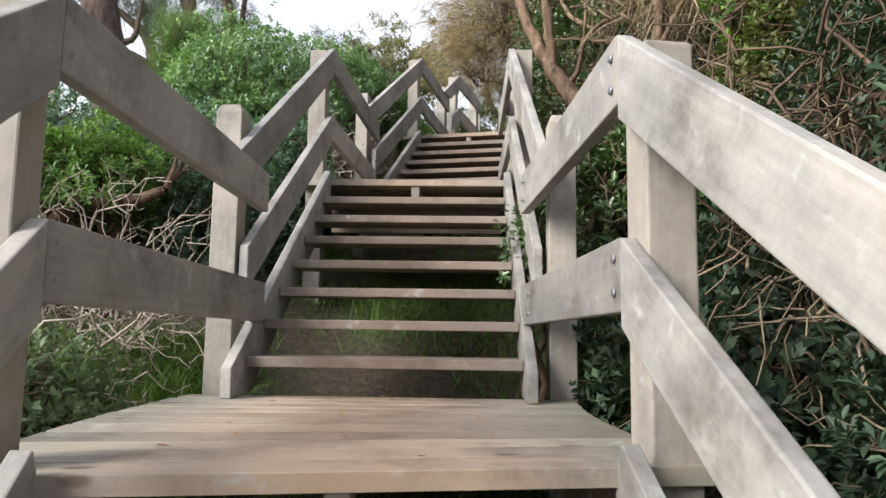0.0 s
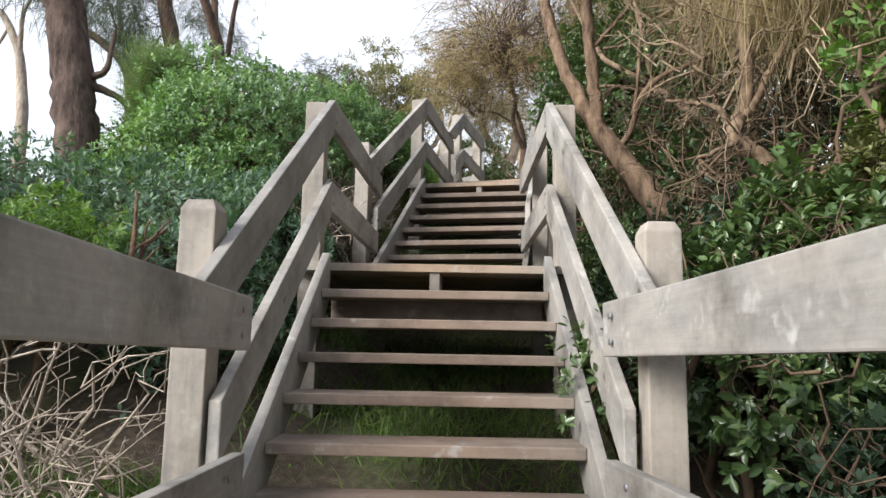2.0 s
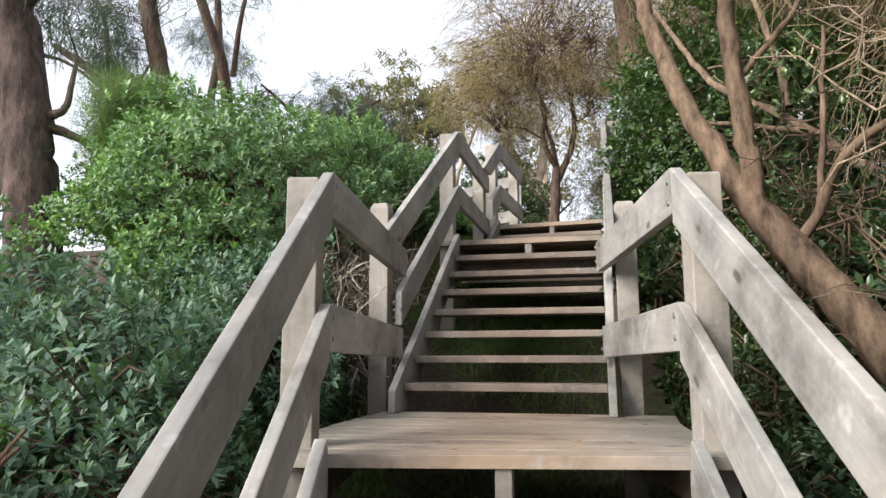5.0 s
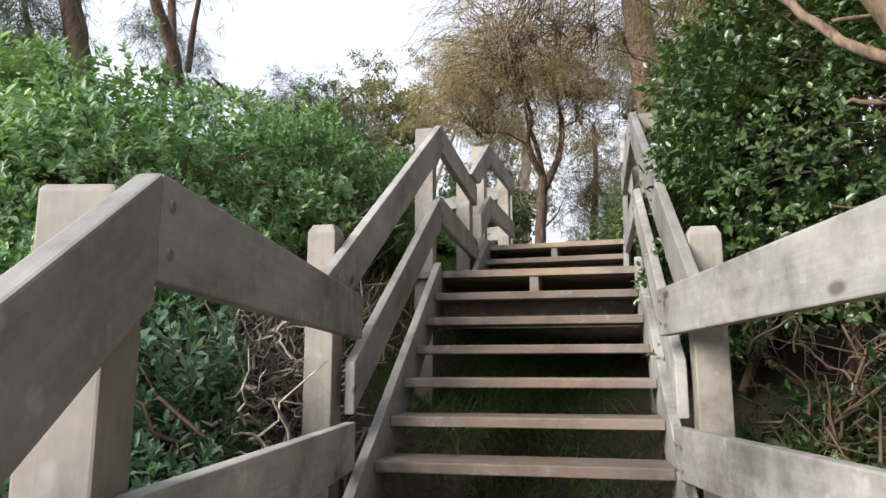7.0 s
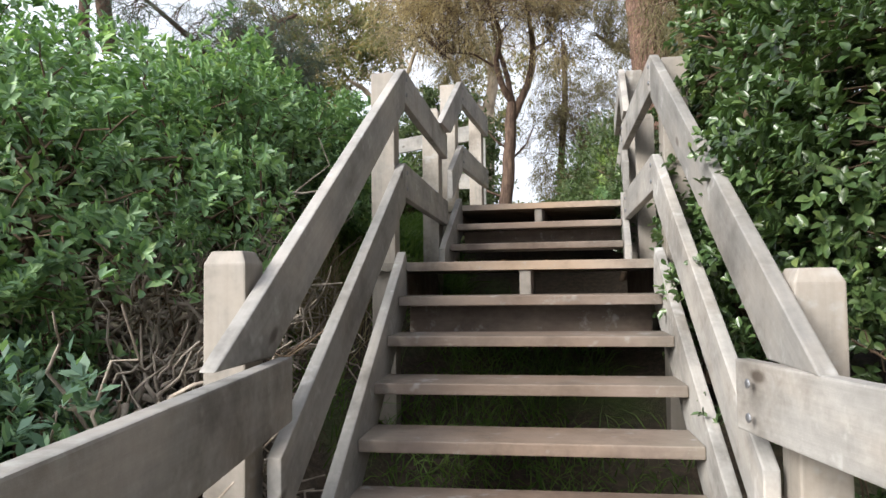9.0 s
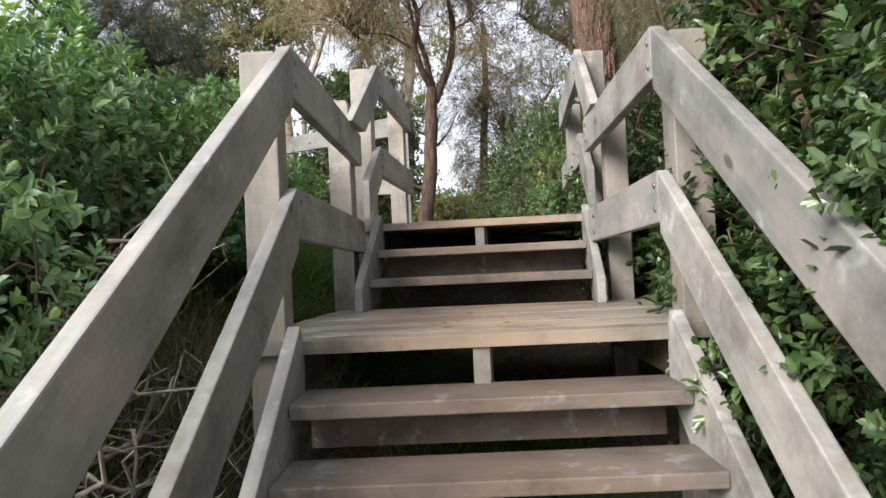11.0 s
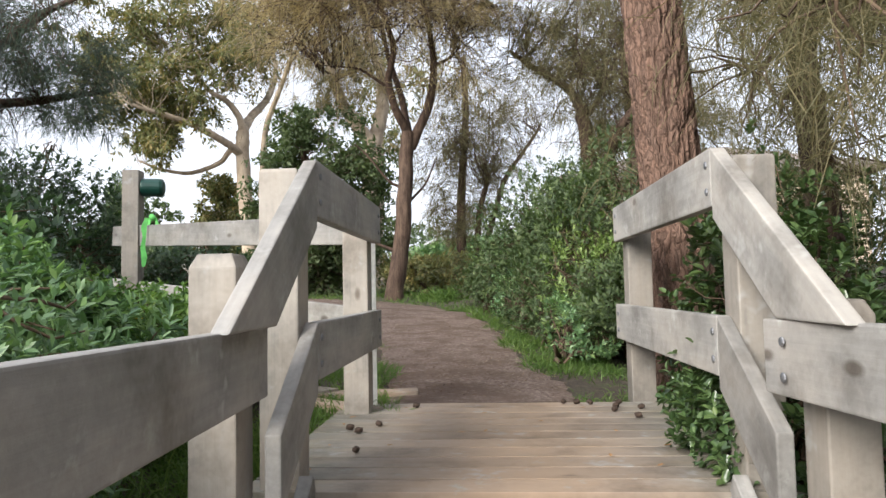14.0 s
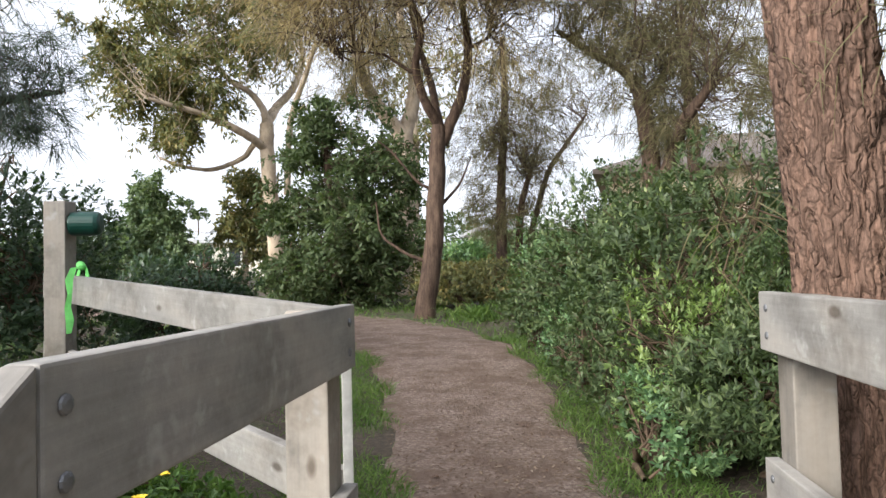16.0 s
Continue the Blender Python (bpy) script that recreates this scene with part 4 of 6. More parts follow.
# left of the stairs
shrub("dense shrub with bright green oval leaves", (-2.2, 8.7), (1.45, 1.5, 0.94), leaf_bush, 3500, 12, (0.052, 0.025), 11, -0.34, rise=0.88, stems=9, fine=True)
shrub("green leafy shrub crowding the handrail", (-1.2, 9.75), (0.9, 0.95, 0.78), leaf_bush, 2000, 12, (0.054, 0.026), 12, -0.3, rise=0.92, stems=7, fine=True)
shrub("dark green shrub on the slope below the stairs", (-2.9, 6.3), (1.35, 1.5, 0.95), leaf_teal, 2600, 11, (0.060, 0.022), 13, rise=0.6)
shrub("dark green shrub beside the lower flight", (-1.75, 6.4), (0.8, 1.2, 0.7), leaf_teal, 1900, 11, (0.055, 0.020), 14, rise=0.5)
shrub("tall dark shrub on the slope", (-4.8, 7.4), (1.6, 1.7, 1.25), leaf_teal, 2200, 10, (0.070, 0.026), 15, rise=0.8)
shrub("pale green shrub with small crowded leaves", (-1.95, 4.85), (0.52, 0.6, 0.5), leaf_bright, 1400, 12, (0.045, 0.018), 16, rise=0.80, fine=True)
shrub("low grey-green shrub with pale flower heads", (-1.32, 3.2), (0.5, 0.7, 0.42), leaf_grey, 1200, 12, (0.042, 0.017), 17, rise=0.45)
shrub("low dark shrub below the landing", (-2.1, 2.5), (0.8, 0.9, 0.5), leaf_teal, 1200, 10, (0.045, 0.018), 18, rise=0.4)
shrub("tall green shrub farther down the slope", (-3.6, 4.9), (1.1, 1.3, 1.0), leaf_bush, 2000, 10, (0.06, 0.022), 19, rise=0.9)
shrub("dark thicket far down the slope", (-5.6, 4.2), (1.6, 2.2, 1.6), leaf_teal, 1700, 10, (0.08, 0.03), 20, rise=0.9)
tangle("tangle of grey dead twigs beside the landing", [(-1.25, 3.75, 0.1), (-1.55, 3.4, 0.0), (-1.45, 4.2, 0.3), (-1.8, 3.9, 0.2)], 120, 0.62, twig_grey, 21, (0.007, 0.002))
tangle("tangle of brown bare branches under a shrub", [(-1.5, 7.6, 1.3), (-1.3, 8.3, 1.7), (-1.8, 7.9, 1.5), (-1.2, 8.9, 1.9), (-2.1, 8.2, 1.6)], 120, 0.8, twig_brown, 22, (0.012, 0.003))
tangle("dry grey twigs beside the upper landing", [(-0.85, 9.2, 2.2), (-0.8, 9.7, 2.35), (-1.1, 9.0, 2.0), (-0.95, 10.2, 2.4), (-0.9, 8.6, 2.0)], 130, 0.5, twig_grey, 23, (0.006, 0.002))
tuft("tuft of long bright green grass beside the landing", (-0.98, 3.75), 420, 0.62, 0.013, 24)
tuft("dry straw-coloured grass below the upper landing", (-0.85, 9.75), 900, 0.8, 0.006, 25, straw_leaf, 0.22, 0.25)
tangle("thicket of grey-brown bare branches beside the upper flight", [(-0.98, 8.0, 1.75), (-1.1, 8.4, 1.95), (-1.25, 8.1, 1.8), (-1.0, 8.8, 2.1), (-1.35, 8.7, 2.2), (-1.15, 7.7, 1.7)], 210, 0.6, twig_grey, 26, (0.017, 0.004), (0.15, -0.1, 0.25), 4)
tree("old fallen branch with peeling bark", (-1.5, 4.5), [(0.75, -0.55, 0.1, 0.045), (0.95, -0.3, 0.05, 0.05), (0.92, 0.0, 0.05, 0.042), (1.0, 0.2, 0.05, 0.025)], bark_brown, leaf_teal, 27, levels=1, limb=0.3, first=2, count=0, category="log", name="fallen_branch", sink=0.8)
shrub("small-leaved shrub behind the upper handrail", (-0.75, 10.75), (0.52, 0.75, 0.55), leaf_bush, 1400, 11, (0.050, 0.018), 28, -0.8, rise=0.5, stems=8)

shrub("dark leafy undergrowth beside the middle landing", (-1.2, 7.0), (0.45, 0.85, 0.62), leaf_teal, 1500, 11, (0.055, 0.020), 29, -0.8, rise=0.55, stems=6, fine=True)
shrub("green shrub with oval leaves below the taller shrub", (-1.85, 7.75), (0.6, 0.65, 0.55), leaf_bush, 1300, 12, (0.052, 0.025), 130, -0.7, rise=0.95, stems=6, fine=True, clear=1.25)
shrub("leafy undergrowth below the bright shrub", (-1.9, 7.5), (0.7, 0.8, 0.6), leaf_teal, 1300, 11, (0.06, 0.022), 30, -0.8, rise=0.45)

# trees seen against the sky on the left
limb_tree("tall rough-barked tree with thick dark trunk", [[(-4.12, 9.16, 2.63, 0.26), (-4.26, 9.16, 3.55, 0.245), (-4.41, 9.16, 4.43, 0.23), (-4.73, 9.16, 5.49, 0.215), (-5.12, 9.16, 7.0, 0.2)], [(-4.11, 9.16, 3.99, 0.05), (-3.94, 9.16, 4.06, 0.035), (-3.88, 9.16, 4.58, 0.02)], [(-4.18, 9.16, 3.91, 0.06), (-3.85, 9.16, 3.81, 0.04), (-3.73, 9.16, 3.66, 0.02)], [(-4.52, 9.16, 5.18, 0.1), (-4.08, 9.16, 5.49, 0.075), (-3.66, 9.16, 6.59, 0.05)]], bark_rough, [(-4.12, 9.16, 5.96, 0.71), (-5.12, 9.16, 5.64, 0.58)], needle_blue, 31, count=700)
limb_tree("slim dark tree behind the shrubs", [[(-4.29, 12.1, 4.63, 0.15), (-4.4, 12.1, 5.43, 0.137), (-4.7, 12.1, 6.65, 0.123), (-4.98, 12.1, 8.25, 0.11)], [(-6.6, 12.1, 6.11, 0.03), (-6.1, 12.1, 6.1, 0.025), (-5.28, 12.1, 5.44, 0.02)]], bark_dark, [(-5.11, 12.1, 6.34, 0.4), (-5.49, 12.1, 7.28, 0.71), (-4.0, 12.1, 7.29, 0.62), (-5.16, 12.1, 5.72, 0.22)], needle_blue, 32, count=600)
limb_tree("slender forked tree with sparse grey foliage", [[(-6.69, 19.4, 7.29, 0.12), (-6.71, 19.4, 8.29, 0.107), (-6.52, 19.4, 9.48, 0.093), (-6.74, 19.4, 11.74, 0.08)], [(-6.16, 19.4, 7.3, 0.16), (-6.15, 19.4, 8.8, 0.14), (-6.46, 19.4, 9.99, 0.12), (-6.85, 19.4, 11.38, 0.1)], [(-6.15, 19.4, 8.8, 0.08), (-5.95, 19.4, 10.17, 0.06), (-5.61, 19.4, 11.39, 0.04)]], bark_dark, [(-6.89, 19.4, 9.64, 0.52), (-6.05, 19.4, 9.31, 0.52), (-7.28, 19.4, 10.51, 0.67), (-5.88, 19.4, 11.74, 0.9), (-7.69, 19.4, 11.56, 0.9)], needle_blue, 33, count=600)
limb_tree("bare crooked tree with open crown", [[(-7.44, 13.0, 4.93, 0.1), (-7.63, 13.0, 6.02, 0.08), (-7.96, 13.0, 6.69, 0.06), (-8.38, 13.0, 7.02, 0.04)], [(-7.63, 13.0, 6.02, 0.05), (-7.53, 13.0, 6.69, 0.035), (-7.19, 13.0, 7.03, 0.02)], [(-7.88, 13.0, 6.46, 0.03), (-8.13, 13.0, 5.9, 0.02), (-7.96, 13.0, 5.8, 0.01)]], twig_grey, [(-8.31, 13.0, 7.37, 0.48), (-7.34, 13.0, 7.48, 0.48)], needle_blue, 35, count=300)
limb_tree("dark leaning tree with thin crown", [[(-5.99, 14.0, 5.58, 0.12), (-6.22, 14.0, 6.28, 0.1), (-6.78, 14.0, 6.73, 0.08), (-7.34, 14.0, 7.1, 0.06)], [(-6.18, 14.0, 6.28, 0.07), (-6.3, 14.0, 7.0, 0.05), (-6.31, 14.0, 7.55, 0.03)], [(-6.09, 14.0, 6.19, 0.04), (-5.83, 14.0, 6.55, 0.03), (-5.74, 14.0, 7.0, 0.02)]], bark_dark, [(-6.64, 14.0, 7.0, 0.35), (-5.96, 14.0, 7.09, 0.32), (-6.37, 14.0, 7.74, 0.47)], needle_blue, 36, count=320)
tree("young feathery she-oak among shrubs", (-3.2, 9.2), [(0, 0, 0, 0.04), (0.6, 0, 0, 0.03), (0.95, 0, 0, 0.02)], bark_dark, needle_fresh, 34, 2, 0.5, 0.55, 0.52, 10, "needle", 55, (0.28, 0.005), 0.25, 0.10, sink=0.05)

# right of the stairs
shrub("dark shrub with small leaves beside the lower landing", (1.98, 3.1), (0.75, 1.3, 1.25), leaf_shaded, 2600, 10, (0.045, 0.018), 41, -0.6, rise=1.0, stems=9, fine=True)
shrub("tall dense shrub with dull green leaves", (2.75, 2.3), (1.0, 1.3, 1.9), leaf_shaded, 2600, 10, (0.055, 0.021), 42, -0.5, rise=1.7, stems=8)
shrub("dense shrub with glossy rounded leaves", (1.5, 4.2), (0.5, 0.62, 0.66), leaf_copro, 1300, 11, (0.056, 0.030), 43, -0.6, rise=1.0, fine=True)
shrub("dark shrub behind the leaning trunk", (2.6, 5.4), (1.1, 1.3, 1.3), leaf_shaded, 1800, 10, (0.05, 0.020), 44, -0.5, rise=0.8)
shrub("large mirror bush with glossy rounded leaves overhanging the handrail", (2.05, 7.75), (0.98, 1.15, 1.35), leaf_copro, 4600, 11, (0.045, 0.026), 45, -0.7, rise=1.6, stems=9, fine=True, clear=0.52)
shrub("mirror bush with glossy leaves beside the upper landing", (2.25, 9.35), (0.78, 0.95, 0.85), leaf_copro, 2000, 11, (0.052, 0.031), 46, -0.6, rise=0.75, stems=6, fine=True, clear=0.60)
shrub("small glossy creeper climbing the post", (1.74, 10.75), (0.20, 0.42, 0.55), leaf_copro, 650, 9, (0.042, 0.024), 47, -0.8, rise=0.55, stems=3, fine=True, clear=0.60)
shrub("small leafy shoots beside the steps", (0.92, 4.45), (0.28, 0.40, 0.34), leaf_copro, 140, 8, (0.045, 0.022), 48, -0.6, rise=0.85, stems=2, fine=True, clear=0.54)
shrub("leafy green shrub beside the top flight", (-0.85, 11.6), (0.6, 0.75, 0.5), leaf_bush, 1500, 11, (0.065, 0.022), 49, -0.8, rise=0.45, fine=True)
shrub("dark green shrub behind the top deck", (-1.6, 12.4), (0.85, 0.9, 0.85), leaf_dark, 1700, 11, (0.065, 0.024), 50, rise=0.45)

shrub("dark glossy undergrowth beside the middle landing", (1.75, 6.2), (0.62, 0.95, 0.8), leaf_copro, 1500, 10, (0.050, 0.028), 58, -0.8, rise=0.75, stems=6, fine=True)
shrub("dark leafy undergrowth beside the lower flight", (1.75, 1.7), (0.55, 1.0, 0.85), leaf_shaded, 2600, 10, (0.038, 0.017), 59, -0.8, rise=0.75, fine=True)
shrub("shrub with small olive leaves above the landing", (2.15, 3.95), (0.62, 0.75, 0.75), leaf_olive, 2300, 10, (0.036, 0.017), 159, -0.8, rise=1.55, stems=7, fine=True)
tangle("pale bare twigs inside the dark undergrowth", [(1.42, 1.9, 0.15), (1.45, 2.3, 0.35), (1.5, 1.5, 0.1), (1.45, 2.7, 0.4)], 60, 0.4, twig_tan, 160, (0.006, 0.002))
shrub("tall leafy shrub above the thicket", (2.55, 3.8), (0.85, 0.9, 0.95), leaf_bright, 1500, 10, (0.055, 0.024), 60, -0.7, rise=2.5)


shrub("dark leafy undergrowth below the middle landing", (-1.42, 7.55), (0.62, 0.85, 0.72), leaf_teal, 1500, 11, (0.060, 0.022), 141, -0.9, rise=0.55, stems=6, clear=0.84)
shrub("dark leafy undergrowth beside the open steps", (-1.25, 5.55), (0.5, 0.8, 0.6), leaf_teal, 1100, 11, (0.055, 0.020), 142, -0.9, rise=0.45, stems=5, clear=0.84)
shrub("dark glossy undergrowth beside the lower landing", (1.42, 3.35), (0.5, 0.95, 0.62), leaf_shaded, 1500, 10, (0.055, 0.026), 143, -0.9, rise=0.55, stems=6, clear=0.84)
shrub("dark glossy undergrowth below the mirror bush", (1.62, 7.0), (0.5, 0.9, 0.62), leaf_copro, 1300, 10, (0.050, 0.028), 144, -0.9, rise=0.5, stems=5, fine=True, clear=0.84)
shrub("dark undergrowth beside the rising flight", (1.45, 5.0), (0.45, 0.8, 0.6), leaf_shaded, 1100, 10, (0.050, 0.024), 145, -0.9, rise=0.5, stems=5, clear=0.84)
shrub("tall bush with bright leaf tips behind the handrail", (-2.75, 9.9), (1.25, 1.05, 1.0), leaf_bush, 2200, 11, (0.058, 0.027), 146, -0.3, rise=0.82, stems=7, fine=True)


shrub("glossy creeper growing through the rails of the top flight", (2.28, 11.35), (0.42, 0.55, 0.78), leaf_copro, 800, 10, (0.048, 0.028), 147, -0.9, rise=0.5, stems=4, fine=True, clear=0.64)
shrub("glossy mirror bush beside the short flight", (2.35, 10.3), (0.55, 0.7, 0.8), leaf_copro, 1200, 10, (0.052, 0.030), 148, -0.9, rise=0.5, stems=5, fine=True, clear=0.74)
tangle("crowded brown branches low in the bush", [(-1.5, 8.9, 2.1), (-1.9, 9.2, 2.2), (-1.3, 9.5, 2.4), (-2.2, 8.7, 2.0)], 130, 0.6, bark_tan, 149, (0.010, 0.003))
shrub("glossy leaves growing round the landing post", (1.52, 8.75), (0.34, 0.5, 0.72), leaf_copro, 900, 10, (0.048, 0.028), 151, -0.9, rise=0.85, stems=4, fine=True, clear=0.67)
tuft("green grass beside the short flight", (-0.12, 10.8), 420, 0.34, 0.010, 152, grass_leaf, 0.22, 0.5)
tuft("green grass below the corner of the landing", (-0.42, 10.35), 420, 0.34, 0.010, 153, grass_leaf, 0.22, 0.5)
shrub("mirror bush overhanging the corner of the landing", (1.72, 8.75), (0.52, 0.55, 0.6), leaf_copro, 900, 10, (0.050, 0.030), 155, -0.9, rise=1.65, stems=4, fine=True, clear=0.74)
shrub("leafy glossy sprigs reaching through the rails", (1.46, 8.4), (0.40, 0.34, 0.6), leaf_copro, 560, 9, (0.045, 0.027), 157, -0.9, rise=0.95, stems=2, fine=True, clear=0.57, bare=0.6)
def limbs(label, lines, mat, name="leaning_trunk"):
    x, y, z = lines[0][0][:3]
    ob = thing(name, Matrix.Translation((x, y, z)), label, "tree trunk")
    np.random.seed(len(lines))
    for n, line in enumerate(lines):
        line = np.array(line)
        s = np.linspace(0, len(line) - 1, 5 * len(line))
        cols = [np.interp(s, range(len(line)), line[:, i]) for i in range(4)]
        for i in range(3):
            cols[i] = np.convolve(np.pad(cols[i], 3, mode="edge"), np.ones(7) / 7, "valid")
        p = np.stack(cols[:3], 1) - np.array([x, y, z])
        p[1:] += np.random.normal(size=(len(p) - 1, 3)) * 0.004
        t = Tubes()
        t.add(p, cols[3] * 0.82, 9, 0.07)
        t.mesh("limb" if n else "trunk", mat, ob)
    return ob


limbs("thick leaning trunk with brown bark and forking limbs", [
    [(1.95, 4.95, 0.75, 0.125), (1.46, 5.3, 1.6, 0.098), (1.28, 5.45, 1.92, 0.088), (1.17, 5.56, 2.13, 0.078), (1.04, 5.65, 2.38, 0.062), (0.92, 5.8, 2.75, 0.052), (0.86, 6.0, 3.17, 0.047), (0.84, 6.15, 3.48, 0.042), (0.9, 6.8, 4.6, 0.03)],
    [(1.12, 5.6, 2.22, 0.052), (1.11, 5.6, 2.4, 0.05), (1.07, 5.6, 2.67, 0.047), (1.06, 5.6, 2.97, 0.043), (1.06, 5.65, 3.4, 0.036), (1.2, 5.8, 4.4, 0.02)],
    [(1.2, 5.52, 2.07, 0.03), (1.3, 5.5, 2.18, 0.024), (1.31, 5.3, 2.42, 0.02), (1.62, 5.2, 2.52, 0.016), (1.9, 5.0, 2.62, 0.009)],
    [(1.3, 5.5, 2.18, 0.018), (1.34, 5.5, 2.5, 0.014), (1.38, 5.5, 3.0, 0.009)],
    [(1.06, 5.6, 2.75, 0.018), (1.3, 5.6, 3.0, 0.014), (1.5, 5.6, 3.4, 0.009)],
], bark_lean_shaded)
limbs("crooked tan trunk with an elbow among hanging twigs", [
    [(2.15, 4.7, 0.7, 0.10), (1.90, 4.7, 1.35, 0.088), (1.80, 4.7, 1.62, 0.076), (1.70, 4.7, 1.82, 0.058), (1.57, 4.7, 1.90, 0.045), (1.58, 4.7, 1.95, 0.042), (1.64, 4.7, 2.05, 0.040), (1.67, 4.7, 2.25, 0.036), (1.66, 4.75, 2.6, 0.028), (1.7, 5.0, 3.4, 0.018)],
    [(1.62, 4.68, 2.0, 0.026), (1.70, 4.66, 2.10, 0.022), (1.74, 4.66, 2.23, 0.018), (1.9, 4.6, 2.5, 0.010)],
    [(1.57, 4.7, 1.93, 0.024), (1.54, 4.72, 2.05, 0.020), (1.44, 4.8, 2.12, 0.015), (1.3, 4.9, 2.16, 0.008)],
    [(1.6, 4.68, 1.88, 0.02), (1.45, 4.6, 1.80, 0.015), (1.34, 4.6, 1.76, 0.008)],
], bark_tan)
limbs("pale tan forked limb above the mirror bush", [
    [(2.9, 6.2, 1.2, 0.045), (2.4, 6.3, 2.2, 0.038), (1.85, 6.5, 2.85, 0.032), (1.48, 6.85, 3.2, 0.027), (1.40, 7.1, 3.5, 0.022), (1.34, 7.6, 4.1, 0.017), (1.3, 8.2, 4.8, 0.01)],
    [(1.9, 6.45, 2.8, 0.022), (1.5, 6.6, 2.92, 0.018), (1.30, 6.75, 2.98, 0.009)],
    [(1.75, 6.6, 2.95, 0.028), (1.72, 6.7, 3.5, 0.022), (1.6, 7.0, 4.3, 0.013)],
    [(1.4, 7.0, 3.4, 0.012), (1.9, 7.0, 3.5, 0.012), (2.3, 6.9, 3.45, 0.008)],
], bark_tan)
tangle("mass of pale tan dead twigs above the shrubs", [(1.7, 5.3, 2.9), (1.8, 5.0, 2.7), (1.95, 4.6, 2.4), (2.2, 5.2, 2.9), (1.6, 4.9, 2.3), (2.0, 4.3, 2.2)], 95, 0.62, twig_tan, 51, (0.008, 0.002), (0, 0, -0.15), 5)
tangle("hanging brown bare twigs in a dense thicket", [(1.6, 4.9, 1.7), (1.9, 5.2, 1.9), (1.7, 5.8, 2.0), (2.2, 4.6, 1.5), (1.6, 6.2, 2.3)], 170, 0.6, twig_brown, 52, (0.007, 0.002), (0, 0, -0.1), 4)
tangle("bare brown twigs inside the dark shrub", [(1.55, 2.9, 0.6), (1.6, 3.4, 0.3), (1.7, 2.5, 0.5), (1.6, 3.8, 0.9), (1.55, 2.4, 0.9)], 110, 0.45, twig_brown, 53, (0.006, 0.002))
tangle("bare brown twigs beside the middle landing", [(1.45, 6.6, 1.6), (1.6, 6.2, 1.5), (1.5, 7.2, 1.9), (1.5, 5.9, 1.4)], 120, 0.5, twig_brown, 54, (0.007, 0.002))


def hanging(label, at, spots, n, length, mat, seed, scatter=0.35, width=0.006, name="hanging_foliage", sag=0.8):
    """Drooping needles on fine twigs."""
    rng = np.random.default_rng(seed)
    np.random.seed(seed)
    ob = thing(name, Matrix.Translation(at), label, "foliage")
    spots = np.array(spots, float)
    t = Tubes()
    c = spots[rng.integers(len(spots), size=n // 40)] + rng.normal(size=(n // 40, 3)) * scatter
    for q in c:
        p = spots[np.argmin(np.linalg.norm(spots - q, axis=1))]
        t.add(bend(p, q, 5, 0.4) - np.array(at), np.linspace(0.010, 0.003, 5), 4)
    k = np.repeat(np.arange(len(c)), 40)
    base = c[k] + rng.normal(size=(len(k), 3)) * 0.10
    ok = np.abs(beside(base)) > 0.72
    base = base[ok]
    k = k[ok]
    way = unit(rng.normal(size=(len(k), 3)) * 0.5 + np.array([0, 0, -0.25]))
    v, f = ribbons(base - np.array(at), way, length * (0.5 + 0.8 * rng.random(len(k))), width, sag, 2)
    quads("needles", v, f, mat, ob)
    tagged(t.mesh("branchwork", twig_brown, ob), kind="stuff")
    return ob


hanging("brown drooping she-oak foliage", (1.7, 5.6, 3.4), [(1.9, 5.4, 3.7), (2.2, 5.0, 3.4), (1.6, 6.1, 4.6), (2.4, 5.6, 3.8), (1.9, 6.6, 5.0), (2.4, 4.6, 3.2), (2.0, 7.4, 5.3), (1.6, 7.8, 5.6), (2.6, 6.4, 4.9)], 11000, 0.30, needle_brown, 55, 0.34)
hanging("drooping grey-green she-oak branchlets", (2.4, 10.6, 5.0), [(2.5, 10.4, 5.1), (2.7, 10.8, 4.9), (2.4, 9.9, 5.1), (2.9, 10.4, 5.1), (2.7, 11.3, 5.3), (3.1, 11.2, 4.7), (2.2, 11.0, 5.5), (3.0, 10.0, 4.6)], 6500, 0.20, needle_olive, 56, 0.32, 0.006, sag=0.25)
hanging("fine hanging needles over the top of the stairs", (1.6, 13.2, 6.6), [(1.5, 13.6, 6.8), (1.9, 13.2, 6.6), (2.3, 13.0, 6.3), (1.2, 14.2, 7.0)], 5000, 0.34, needle_olive, 57, 0.26, 0.006)
hanging("sheaf of golden drooping needles above the thicket", (1.9, 4.6, 3.0), [(1.75, 4.4, 2.95), (1.95, 4.3, 2.9), (1.85, 4.8, 3.15), (2.1, 4.6, 3.0)], 4200, 0.34, needle_gold, 156, 0.16, 0.004)
hanging("drooping branchlets beside the furrowed trunk", (3.2, 12.6, 4.9), [(3.0, 12.3, 5.1), (3.4, 12.5, 5.0), (3.7, 12.6, 4.7), (3.2, 12.7, 4.5), (3.9, 12.8, 5.1), (2.9, 12.0, 5.4), (3.5, 12.2, 5.5)], 3400, 0.24, needle_olive, 150, 0.30, 0.006, sag=0.35)

